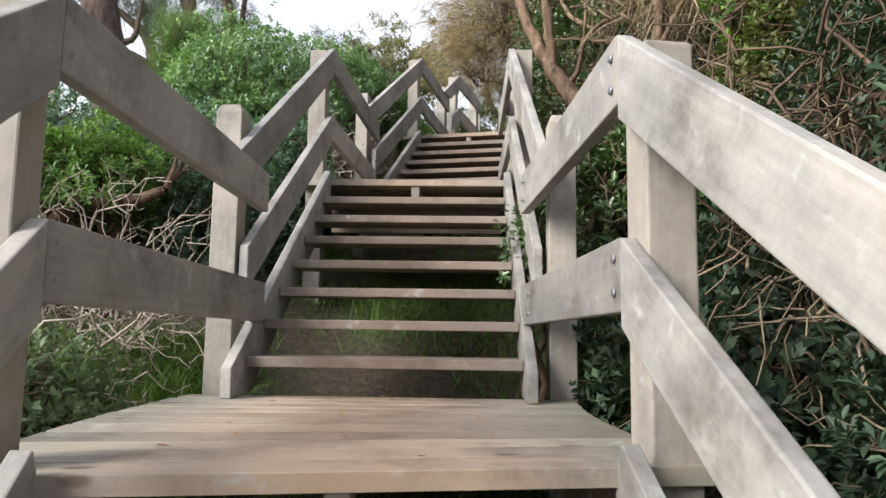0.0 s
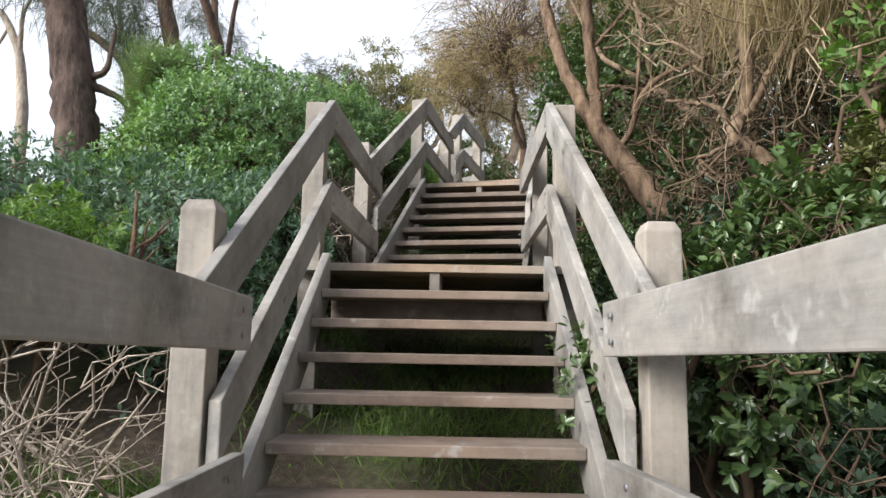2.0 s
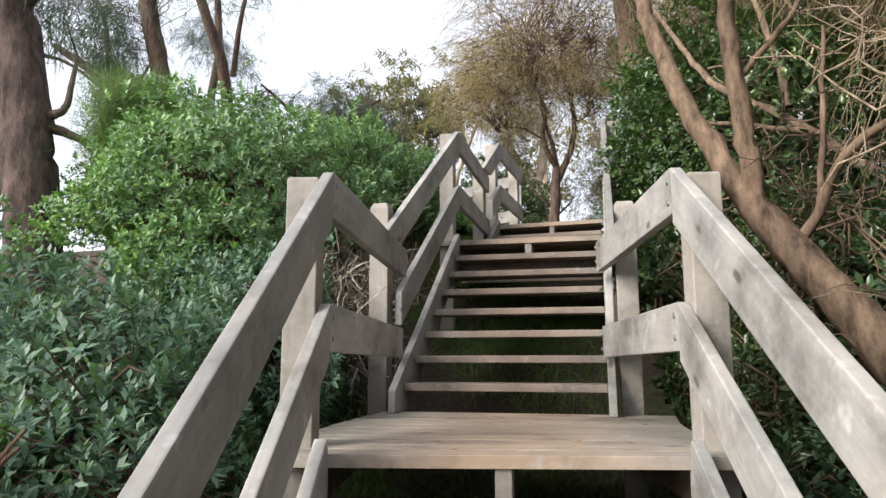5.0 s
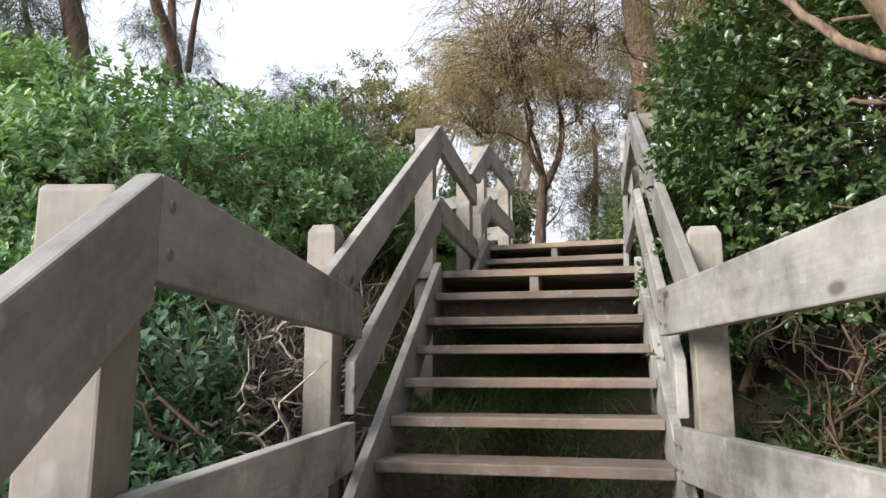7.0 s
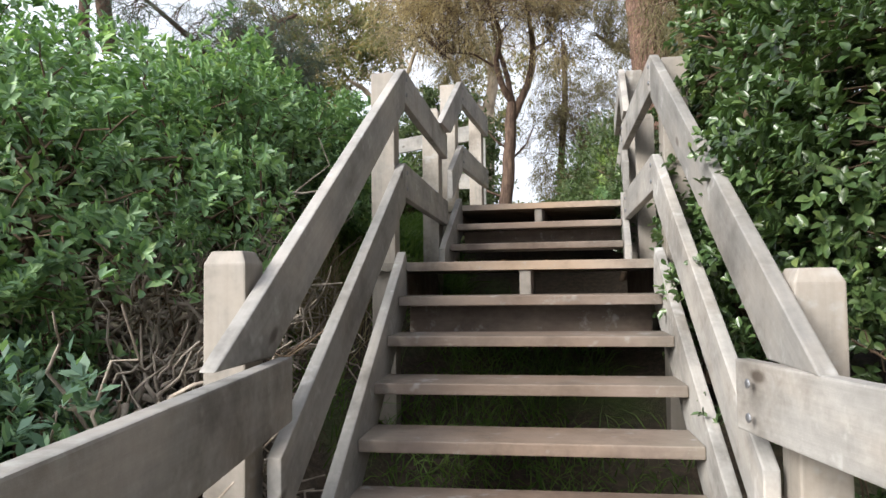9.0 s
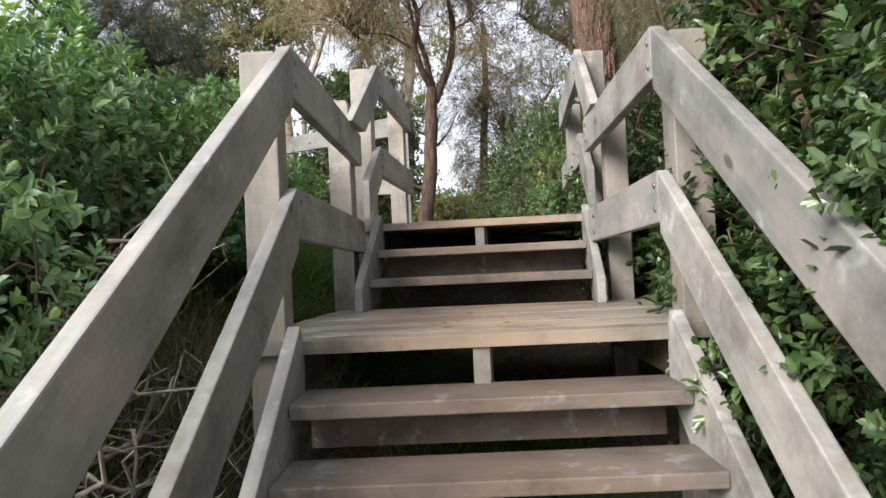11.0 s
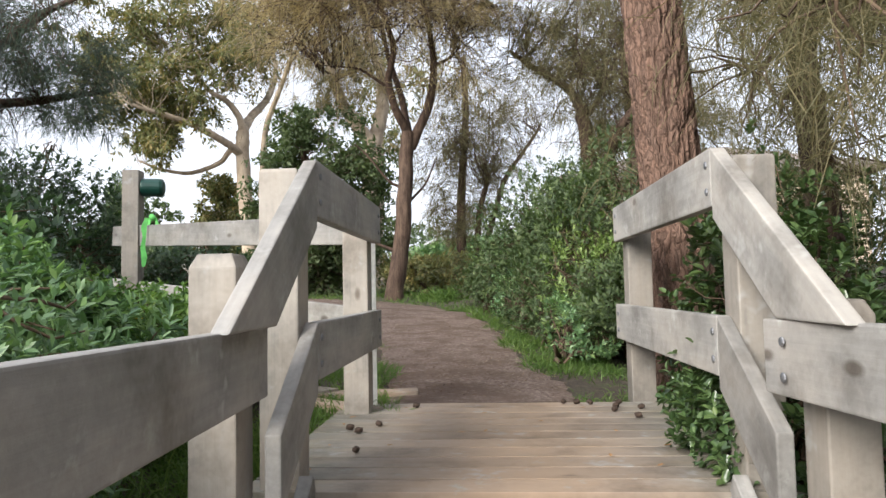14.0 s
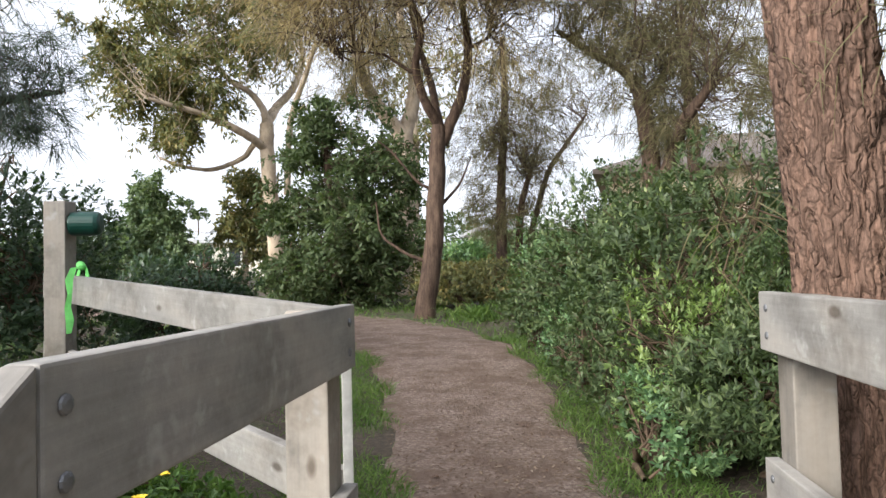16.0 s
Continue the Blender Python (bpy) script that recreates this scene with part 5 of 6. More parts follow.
# two she-oaks added, crowns carried above the view to cut sky light from the right
limb_tree("tall she-oak over the thicket, added to block sky light", [[(3.7, 6.2, 1.2, 0.17), (3.6, 6.2, 3.2, 0.15), (3.5, 6.3, 5.0, 0.12), (3.3, 6.4, 7.4, 0.07)], [(3.6, 6.2, 3.6, 0.07), (2.9, 5.0, 4.6, 0.05), (2.4, 4.2, 5.2, 0.02)], [(3.5, 6.3, 4.6, 0.07), (2.9, 7.2, 5.4, 0.05), (2.3, 8.0, 6.0, 0.02)], [(3.5, 6.3, 4.2, 0.07), (4.4, 5.4, 5.2, 0.05), (4.9, 4.8, 6.2, 0.02)]], bark_dark, [(2.7, 4.6, 4.8, 0.8), (2.5, 3.6, 4.6, 0.8), (3.0, 5.6, 4.6, 0.8), (3.0, 6.6, 5.4, 0.9), (2.6, 7.6, 5.7, 0.9), (3.4, 6.3, 6.6, 1.1), (4.3, 5.2, 5.6, 1.0), (4.6, 6.6, 6.0, 1.1), (3.4, 4.2, 5.9, 1.0), (3.2, 8.4, 6.2, 1.0), (3.6, 2.8, 5.2, 1.0), (4.4, 3.6, 4.6, 1.0), (3.4, 7.2, 7.6, 1.1), (4.6, 8.0, 5.0, 1.1)], needle_brown, 170, count=2000, size=(0.28, 0.010), sag=0.9, hang=0.7)
limb_tree("she-oak with heavy drooping crown, added to shade the upper flight", [[(4.9, 10.4, 2.6, 0.18), (4.8, 10.4, 4.4, 0.16), (4.6, 10.4, 6.2, 0.12), (4.4, 10.4, 8.2, 0.07)], [(4.8, 10.4, 4.6, 0.07), (3.9, 10.2, 5.4, 0.05), (3.1, 10.0, 5.9, 0.02)], [(4.7, 10.4, 5.2, 0.07), (4.2, 11.6, 6.0, 0.05), (3.7, 12.2, 6.4, 0.02)]], bark_dark, [(3.6, 10.0, 5.6, 0.8), (3.0, 10.4, 5.9, 0.8), (4.2, 9.4, 5.6, 0.9), (3.7, 11.4, 6.1, 0.9), (4.6, 10.6, 7.0, 1.1), (4.0, 10.2, 7.6, 1.1), (5.4, 9.6, 6.4, 1.1), (5.2, 11.4, 6.4, 1.1), (5.0, 9.0, 5.0, 1.0), (5.3, 11.2, 4.8, 0.9)], needle_olive, 171, count=2000, size=(0.22, 0.010), sag=0.5, hang=0.35)

hanging("thin grey-green branchlets hanging over the top handrail", (1.9, 10.4, 4.8), [(1.85, 10.3, 4.75), (2.0, 10.6, 4.8), (2.15, 10.2, 4.7), (2.25, 10.7, 4.9), (2.05, 9.9, 4.9)], 1500, 0.26, needle_olive, 158, 0.24, 0.004, sag=0.5)

# added trees outside the view, blocking sky light from the right and from behind
for x, y, n in ((7.6, 0.5, 172), (7.2, 4.6, 173), (7.4, 8.6, 174), (8.2, 12.2, 175), (6.6, -3.4, 176), (5.6, -7.2, 177), (3.2, -10.0, 178)):
    z = float(ground_z(x, y))
    limb_tree("added tall she-oak screening off sky light", [[(x, y, z + 0.2, 0.20), (x - 0.1, y, z + 3.5, 0.17), (x - 0.3, y, z + 8.5, 0.08)], [(x - 0.1, y, z + 3.5, 0.08), (x - 1.6, y - 0.8, z + 5.5, 0.03)], [(x - 0.1, y, z + 4.5, 0.08), (x + 1.2, y + 1.0, z + 6.5, 0.03)]], bark_dark, [(x - 1.2, y - 1.0, z + 4.4, 1.3), (x - 1.0, y + 1.0, z + 4.8, 1.3), (x + 0.8, y - 0.5, z + 5.2, 1.3), (x - 0.8, y, z + 6.4, 1.4), (x + 0.2, y + 1.4, z + 6.6, 1.4), (x - 0.2, y - 1.4, z + 6.8, 1.4), (x - 0.4, y, z + 8.4, 1.4), (x - 1.4, y + 0.2, z + 3.2, 1.1), (x - 0.4, y + 1.8, z + 3.6, 1.1), (x - 0.4, y - 1.8, z + 3.4, 1.1)], needle_olive, n, count=1000, size=(0.40, 0.026), sag=0.9, hang=0.6)

# the top of the slope
big_tree = furrowed("big trunk with furrowed red-brown bark beside the top deck", (2.42, 12.40), [(-0.1, 0.14, 0, 0.25), (0.2, 0.13, 0, 0.205), (1.0, 0.07, 0, 0.182), (2.2, -0.03, 0, 0.172), (6.5, -0.40, 0.1, 0.15)], bark_plates)
# unseen crown above the visible trunk, added to keep sky light off the rails
high_crown(big_tree, [((-0.20, 0.05, 3.9), (-2.3, -0.2, 4.9), 0.07), ((-0.24, 0.05, 4.4), (1.7, 0.3, 5.6), 0.08), ((-0.22, 0.05, 4.2), (-0.8, -1.7, 5.2), 0.07), ((-0.36, 0.1, 6.0), (0.0, 1.6, 7.4), 0.08), ((-0.36, 0.1, 5.6), (-1.7, 0.8, 7.0), 0.07), ((-0.30, 0.05, 5.0), (1.2, -1.4, 5.8), 0.06)], [(-2.2, -0.2, 4.9, 0.7), (-1.3, -0.4, 4.6, 0.7), (-1.2, -1.2, 5.3, 0.8), (1.6, 0.2, 5.7, 0.9), (-0.4, -1.7, 5.3, 0.8), (0.0, 1.5, 7.4, 1.1), (1.3, -1.3, 5.8, 0.8), (-0.4, 0.2, 7.4, 1.1), (1.0, 1.2, 6.8, 1.0), (-1.7, 0.9, 6.9, 0.9), (0.6, -2.0, 5.6, 0.8), (-2.0, 0.3, 5.9, 0.8), (-0.6, -0.6, 6.2, 0.9)], bark_dark, needle_olive, 161, 1300)
limb_tree("dark slender forked tree beside the path", [[(1.95, 20.9, 3.7, 0.165), (2.12, 20.9, 4.61, 0.15), (2.22, 20.9, 6.17, 0.135), (2.26, 20.9, 6.66, 0.12)], [(2.26, 20.9, 6.66, 0.085), (2.0, 20.9, 7.02, 0.074), (1.84, 20.9, 7.52, 0.063), (1.97, 20.9, 8.02, 0.052), (1.7, 20.9, 8.59, 0.041), (1.44, 20.9, 9.16, 0.03)], [(2.26, 20.9, 6.63, 0.08), (2.23, 20.9, 7.52, 0.063), (2.05, 20.9, 8.45, 0.047), (2.01, 20.9, 9.31, 0.03)], [(2.3, 20.9, 6.38, 0.1), (2.69, 20.9, 7.23, 0.084), (2.79, 20.9, 7.95, 0.068), (2.71, 20.9, 8.6, 0.051), (2.6, 20.9, 9.46, 0.035)], [(2.2, 20.9, 5.6, 0.03), (1.88, 20.9, 5.75, 0.023), (1.48, 20.9, 6.25, 0.017), (1.27, 20.9, 6.4, 0.01)], [(2.19, 20.9, 5.32, 0.03), (2.6, 20.9, 5.73, 0.02), (2.83, 20.9, 6.23, 0.01)], [(2.08, 20.9, 4.47, 0.035), (1.7, 20.9, 4.62, 0.027), (1.29, 20.9, 4.92, 0.02), (1.24, 20.9, 5.48, 0.012)], [(2.79, 20.9, 7.95, 0.03), (3.13, 20.9, 8.17, 0.02), (3.29, 20.9, 8.53, 0.01)], [(1.84, 20.9, 7.52, 0.03), (1.39, 20.9, 7.88, 0.02), (0.7, 20.9, 7.95, 0.01)]], bark_dark, [(1, 20.9, 8.8, 0.86), (2, 20.9, 9.02, 0.94), (2.87, 20.9, 9.1, 0.86), (0.18, 20.9, 9, 0.78), (1.17, 20.4, 9.7, 1.46), (2.35, 20, 10.4, 1.68), (0.7, 20.4, 8.4, 0.9), (1.5, 20, 11, 1.68), (3.2, 20, 9.6, 1.34), (2.6, 19.6, 8.6, 1.01), (0.5, 20.5, 9.6, 1.1), (3.4, 20.3, 10.6, 1.3), (2.6, 20.0, 11.6, 1.6), (0.9, 20.2, 11.9, 1.5), (3.5, 20.2, 8.7, 0.8)], needle_gold, 62, count=3000, size=(0.20, 0.009), tight=0.50, clumps=30)
limb_tree("tall pale-barked gum with spreading crown", [[(-1.15, 30.0, 4.04, 0.24), (-1.14, 30.0, 5.54, 0.23), (-1.29, 30.0, 6.67, 0.22), (-1.35, 30.0, 7.93, 0.21), (-1.35, 30.0, 8.68, 0.2)], [(-1.35, 30.0, 7.93, 0.14), (-1.67, 30.0, 8.18, 0.118), (-2.57, 30.0, 8.63, 0.095), (-3.29, 30.0, 8.8, 0.073), (-4.13, 30.0, 8.96, 0.05)], [(-1.35, 30.0, 8.68, 0.13), (-1.4, 30.0, 9.06, 0.11), (-1.75, 30.0, 9.56, 0.09), (-2.29, 30.0, 9.82, 0.07), (-2.88, 30.0, 10.57, 0.05)], [(-1.35, 30.0, 8.68, 0.15), (-1.14, 30.0, 9.37, 0.128), (-0.62, 30.0, 10.19, 0.105), (-0.39, 30.0, 11.33, 0.082), (-0.6, 30.0, 12.6, 0.06)], [(-1.67, 30.0, 8.16, 0.09), (-1.99, 30.0, 7.69, 0.075), (-2.85, 30.0, 7.35, 0.06), (-3.69, 30.0, 7.47, 0.045), (-4.28, 30.0, 7.73, 0.03)], [(-0.82, 30.0, 6.66, 0.1), (-0.67, 30.0, 8.67, 0.087), (-0.2, 30.0, 9.68, 0.073), (0.14, 30.0, 10.44, 0.06)]], bark_pale, [(-3.47, 30.0, 10.95, 1.52), (-1.87, 30.0, 11.45, 1.27), (-4.58, 30.0, 9.71, 1.21), (-3.15, 30.0, 9.57, 0.89), (-5.26, 30.0, 10.7, 0.76), (-0.77, 30.0, 11.08, 0.89), (-3.79, 30.0, 8.34, 0.76), (-2.45, 30.0, 12.58, 1.65), (-4.04, 30.0, 11.94, 1.02)], leaf_gum, 63, kind="leaf", count=3300, size=(0.19, 0.052), sag=0.5)
limb_tree("gum with thick grey trunk and olive crown", [[(1.99, 26.0, 3.88, 0.3), (2.12, 26.0, 5.41, 0.283), (2.16, 26.0, 6.64, 0.267), (2.14, 26.0, 7.56, 0.25)], [(2.14, 26.0, 7.56, 0.19), (1.65, 26.0, 8.09, 0.16), (1.26, 26.0, 8.81, 0.13), (0.99, 26.0, 9.73, 0.1), (0.82, 26.0, 10.76, 0.07)], [(2.16, 26.0, 7.46, 0.2), (2.43, 26.0, 8.28, 0.173), (2.57, 26.0, 9.32, 0.145), (2.29, 26.0, 10.15, 0.117), (2.17, 26.0, 11.19, 0.09)]], bark_pale, [(0.79, 26, 9.94, 1.4), (1.7, 26, 9.63, 0.89), (0.42, 26, 10.76, 1.52), (2.07, 26, 11.19, 1.52), (1.16, 26, 8.71, 0.64)], needle_olive, 64, count=2600, size=(0.24, 0.011), tight=0.38)
limb_tree("forked she-oak with heavy hanging foliage", [[(5.42, 20.0, 5.21, 0.16), (5.4, 20.0, 6.02, 0.14), (5.31, 20.0, 6.7, 0.125), (5.25, 20.0, 7.04, 0.11)], [(5.46, 20.0, 5.28, 0.12), (5.67, 20.0, 6.16, 0.105), (5.65, 20.0, 6.43, 0.09), (6.0, 20.0, 6.97, 0.06)], [(5.25, 20.0, 6.98, 0.09), (5.16, 20.0, 7.45, 0.073), (4.76, 20.0, 7.79, 0.057), (4.29, 20.0, 8.26, 0.04)], [(5.28, 20.0, 6.8, 0.08), (5.57, 20.0, 7.04, 0.055), (5.88, 20.0, 7.52, 0.03)]], bark_dark, [(5.03, 20, 7.52, 0.8), (5.87, 20, 7.38, 0.89), (6.54, 20, 7.86, 0.8), (5.62, 20, 8.13, 0.96), (6.27, 20, 6.63, 0.64), (4.49, 20, 8.12, 0.64), (6.08, 20, 8.82, 1.12), (4.87, 20, 8.81, 0.96), (5.55, 20, 6.5, 0.4)], needle_olive, 66, count=2600, size=(0.20, 0.008), sag=0.9, tight=0.40)
limb_tree("slender she-oak with drooping crown", [[(4.92, 28.0, 4.65, 0.15), (4.94, 28.0, 6.41, 0.123), (5.15, 28.0, 8.99, 0.097), (5.1, 28.0, 10.65, 0.07)], [(5.37, 28.0, 4.76, 0.11), (5.36, 28.0, 6.05, 0.085), (5.49, 28.0, 6.87, 0.06)], [(5.62, 28.0, 4.86, 0.09), (6.22, 28.0, 6.97, 0.073), (6.73, 28.0, 7.67, 0.057), (7.32, 28.0, 8.5, 0.04)]], bark_dark, [(5.09, 28, 7.46, 1.07), (5.02, 28, 8.64, 0.83), (5.02, 28, 10.18, 0.67), (5.75, 28, 7.45, 0.74), (6.28, 28, 8.63, 0.91), (6.93, 28, 9.58, 0.91), (4.5, 28, 6.5, 0.8), (5.2, 28, 6.1, 0.7), (4.3, 28, 7.6, 0.85), (5.5, 28, 6.9, 0.8), (4.7, 27.6, 8.2, 0.9), (4.9, 27.6, 5.6, 0.5)], needle_olive, 73, count=1400, size=(0.26, 0.011), sag=0.9, tight=0.44)
limb_tree("dense leafy tree beside the path", [[(0.57, 23.5, 3.9, 0.12), (0.52, 23.5, 4.76, 0.1), (0.47, 23.5, 5.87, 0.08), (0.41, 23.5, 6.73, 0.06)]], bark_dark, [(0.3, 23.5, 5.88, 0.73), (0.01, 23.5, 4.77, 0.65), (1.0, 23.5, 6.55, 0.69), (0.2, 23.5, 6.82, 0.47), (1.05, 23.5, 5.43, 0.6), (0.76, 23.5, 4.49, 0.6), (0.43, 23.5, 7.34, 0.39), (-0.3, 23.5, 5.55, 0.34), (-0.1, 23.5, 4.35, 0.6), (0.6, 23.4, 4.0, 0.6), (1.25, 23.5, 4.3, 0.65), (1.55, 23.5, 5.0, 0.6), (1.4, 23.6, 6.1, 0.6), (0.9, 23.2, 4.9, 0.6), (0.6, 23.3, 5.5, 0.7)], leaf_dull, 72, kind="leaf", count=2300, size=(0.13, 0.045), sag=0.1, tight=0.4)
limb_tree("olive-green tree far behind the path", [[(-2.54, 34.0, 4.33, 0.12), (-2.51, 34.0, 5.22, 0.095), (-2.39, 34.0, 6.56, 0.07)]], bark_pale, [(-2.25, 34.0, 6.41, 0.84), (-1.99, 34.0, 5.5, 0.76), (-2.78, 34.0, 5.83, 0.61), (-2.08, 34.0, 7.3, 0.61)], leaf_gum, 71, kind="leaf", count=2200, size=(0.18, 0.07), sag=0.3)
limb_tree("round-topped pale green tree behind the fence", [[(-5.31, 33.0, 4.15, 0.14), (-5.24, 33.0, 5.28, 0.105), (-5.11, 33.0, 6.54, 0.07)]], bark_dark, [(-5.1, 33.0, 6.97, 0.61), (-5.46, 33.0, 6.27, 0.66), (-4.71, 33.0, 6.11, 0.58), (-5.21, 33.0, 5.28, 0.8), (-4.53, 33.0, 5.25, 0.58), (-5.88, 33.0, 5.58, 0.58)], leaf_grey, 70, kind="leaf", count=2400, size=(0.16, 0.07), sag=0.2)
limb_tree("dark blue-green she-oak behind the fence", [[(-4.0, 16.4, 3.6, 0.17), (-3.9, 16.3, 4.8, 0.14), (-3.4, 16.1, 5.7, 0.10), (-2.7, 16.0, 6.4, 0.05)], [(-3.4, 16.1, 5.6, 0.06), (-2.3, 16.0, 5.75, 0.045), (-1.6, 15.9, 5.9, 0.02)], [(-2.8, 16.1, 5.7, 0.06), (-3.4, 16.0, 6.3, 0.045), (-4.0, 16.0, 6.8, 0.02)], [(-2.6, 16.0, 6.2, 0.05), (-2.1, 16.0, 6.6, 0.035), (-1.8, 16.0, 6.7, 0.02)]], bark_dark, [(-2.5, 16.0, 6.35, 0.52), (-2.05, 15.9, 6.2, 0.40), (-1.68, 15.9, 5.98, 0.30), (-3.0, 16.0, 6.0, 0.50), (-2.75, 16.0, 5.4, 0.40), (-3.1, 16.0, 6.7, 0.5), (-2.6, 16.1, 6.9, 0.5), (-3.9, 16.0, 6.4, 0.6), (-3.6, 16.0, 5.4, 0.5), (-1.75, 15.9, 5.62, 0.22), (-2.3, 16.0, 5.85, 0.32), (-2.7, 16.0, 4.95, 0.30), (-2.9, 15.8, 6.4, 0.5), (-3.2, 15.8, 5.6, 0.5), (-2.4, 15.9, 6.1, 0.36)], needle_blue, 69, count=1250, size=(0.15, 0.006), sag=0.2, tight=0.36)
limb_tree("she-oak with olive crown above the shrubs", [[(4.6, 13.6, 4.0, 0.14), (4.4, 13.6, 6.0, 0.11), (4.3, 13.7, 7.5, 0.07)]], bark_dark, [(4.2, 13.5, 6.6, 0.6), (3.7, 13.6, 6.9, 0.6), (4.6, 13.4, 6.2, 0.5), (4.0, 13.8, 7.5, 0.7), (5.0, 13.6, 7.0, 0.7)], needle_olive, 75, count=900)
limb_tree("tall tree in the far woods", [[(9.5, 26.0, 5.0, 0.2), (9.4, 26.0, 8.0, 0.16), (9.2, 26.0, 10.5, 0.1)]], bark_dark, [(8.6, 26, 9.5, 1.3), (10.2, 26, 9.8, 1.3), (9.4, 26, 11.3, 1.5), (8.2, 26, 11.0, 1.2), (11.2, 26, 8.6, 1.1)], needle_olive, 76, count=1000, size=(0.42, 0.02))
limb_tree("tall thin tree in the far woods", [[(3.4, 36.0, 5.0, 0.2), (3.6, 36.0, 9.0, 0.15), (3.5, 36.0, 13.0, 0.1)]], bark_pale, [(3.4, 36, 11.5, 1.3), (4.6, 36, 12.6, 1.4), (2.6, 36, 13.4, 1.4), (4.0, 36, 9.8, 0.9)], leaf_gum, 77, kind="leaf", count=700, size=(0.24, 0.07))
shrub("large grey-green shrub along the path", (3.38, 14.7), (1.22, 1.5, 0.95), leaf_sage, 3600, 11, (0.055, 0.019), 81, -0.5, rise=0.72, stems=7, swell=0.66)
shrub("bushy green shrub with fine narrow leaves beside the top deck", (2.95, 13.35), (0.72, 0.8, 0.62), leaf_sage, 2800, 11, (0.050, 0.012), 82, -0.6, rise=0.46, swell=0.6)
shrub("feathery green shoots among the shrubs along the path", (2.75, 13.9), (0.5, 0.5, 0.62), leaf_fresh, 700, 11, (0.050, 0.013), 182, -0.5, rise=0.5, swell=0.7, stems=6)
shrub("dense green shrub along the path", (3.6, 16.8), (1.3, 1.4, 0.95), leaf_sage, 2800, 10, (0.065, 0.023), 83, -0.5, rise=0.7, swell=0.66)
shrub("green shrub at the bend of the path", (4.5, 19.0), (1.5, 1.3, 0.85), leaf_bush, 2000, 10, (0.08, 0.03), 84, -0.5, rise=0.5)
shrub("tall leafy shrub on the bank", (5.6, 15.8), (1.4, 1.8, 1.0), leaf_dull, 2000, 10, (0.07, 0.026), 85, -0.5, rise=0.6)
shrub("dark shrub behind the fence", (-2.75, 17.4), (1.35, 1.1, 1.1), leaf_dark, 2600, 10, (0.075, 0.03), 86, -0.7, rise=0.85)
shrub("low dark shrub behind the fence rail", (-1.3, 19.2), (1.0, 0.8, 0.7), leaf_dark, 1500, 10, (0.08, 0.03), 98, -0.7, rise=0.4)
shrub("dark leafy shrub in the thicket", (-4.2, 12.8), (1.6, 1.4, 1.2), leaf_dark, 2200, 10, (0.075, 0.028), 87, -0.5, rise=0.7)
shrub("tall dark shrub far behind the fence", (-6.4, 19.5), (2.2, 1.8, 1.2), leaf_dark, 1800, 10, (0.11, 0.045), 88, -0.5, rise=0.8)
shrub("low shrub with dry seed heads", (3.0, 22.4), (1.1, 0.9, 0.55), leaf_gum, 1300, 9, (0.09, 0.03), 89, -0.5, rise=0.35)
shrub("dark shrub beneath the far trees", (0.4, 25.2), (1.5, 1.0, 0.8), leaf_dull, 1500, 9, (0.11, 0.04), 90, -0.5, rise=0.5)
shrub("green hedge far behind the path", (7.0, 33.0), (3.0, 1.6, 0.65), leaf_bush, 1500, 9, (0.17, 0.07), 91, -0.5, rise=0.5)
shrub("dark hedge far behind the fence", (-9.0, 38.0), (4.5, 2.0, 1.2), leaf_dull, 1500, 9, (0.18, 0.07), 92, -0.5, rise=0.6)
shrub("olive hedge far behind the path", (1.5, 40.0), (4.0, 1.8, 0.7), leaf_gum, 1500, 9, (0.18, 0.07), 93, -0.5, rise=0.5)
shrub("distant line of green trees", (14.0, 60.0), (14.0, 4.0, 3.0), leaf_dull, 2200, 9, (0.34, 0.14), 96, -0.5, rise=0.8)
shrub("distant line of dull green trees", (-16.0, 62.0), (14.0, 4.0, 2.6), leaf_dull, 2200, 9, (0.34, 0.14), 97, -0.5, rise=0.8)
for x, y, rx, ry, h, tone, n in ((2.30, 13.75, 0.42, 0.45, 0.34, leaf_bush, 900), (2.62, 14.45, 0.5, 0.55, 0.42, leaf_sage, 1000), (2.78, 15.4, 0.55, 0.6, 0.45, leaf_sage, 1000), (2.95, 16.4, 0.55, 0.65, 0.45, leaf_bush, 900), (3.10, 17.6, 0.6, 0.7, 0.5, leaf_sage, 900), (3.3, 18.8, 0.65, 0.7, 0.5, leaf_dull, 800)):
    shrub("low leafy growth at the foot of the shrubs", (x, y), (rx, ry, h), tone, n, 10, (0.042, 0.015), int(y * 10), -0.4, rise=h * 0.6, stems=4)
tuft("clump of strappy green leaves beside the path", (2.75, 20.4), 300, 0.7, 0.022, 94, grass_leaf, 0.2, 0.6)
shrub("leafy green weeds spreading behind the handrail", (-1.25, 12.35), (0.75, 0.8, 0.40), leaf_bright, 1900, 11, (0.042, 0.019), 195, -0.3, rise=0.34, swell=0.6)
shrub("tangled green weeds beside the fence post", (-1.55, 13.5), (0.75, 0.8, 0.38), leaf_bush, 1500, 11, (0.045, 0.018), 196, -0.3, rise=0.32, swell=0.6)
tuft("pale dry stalks bent over among the weeds", (-0.35, 12.15), 60, 0.75, 0.009, 197, straw_leaf, 0.3, 0.9)
shrub("weedy plants with yellow flowers behind the handrail", (-0.45, 12.6), (0.8, 0.95, 0.36), leaf_bright, 2100, 11, (0.045, 0.021), 95, -0.3, rise=0.3, fine=True)

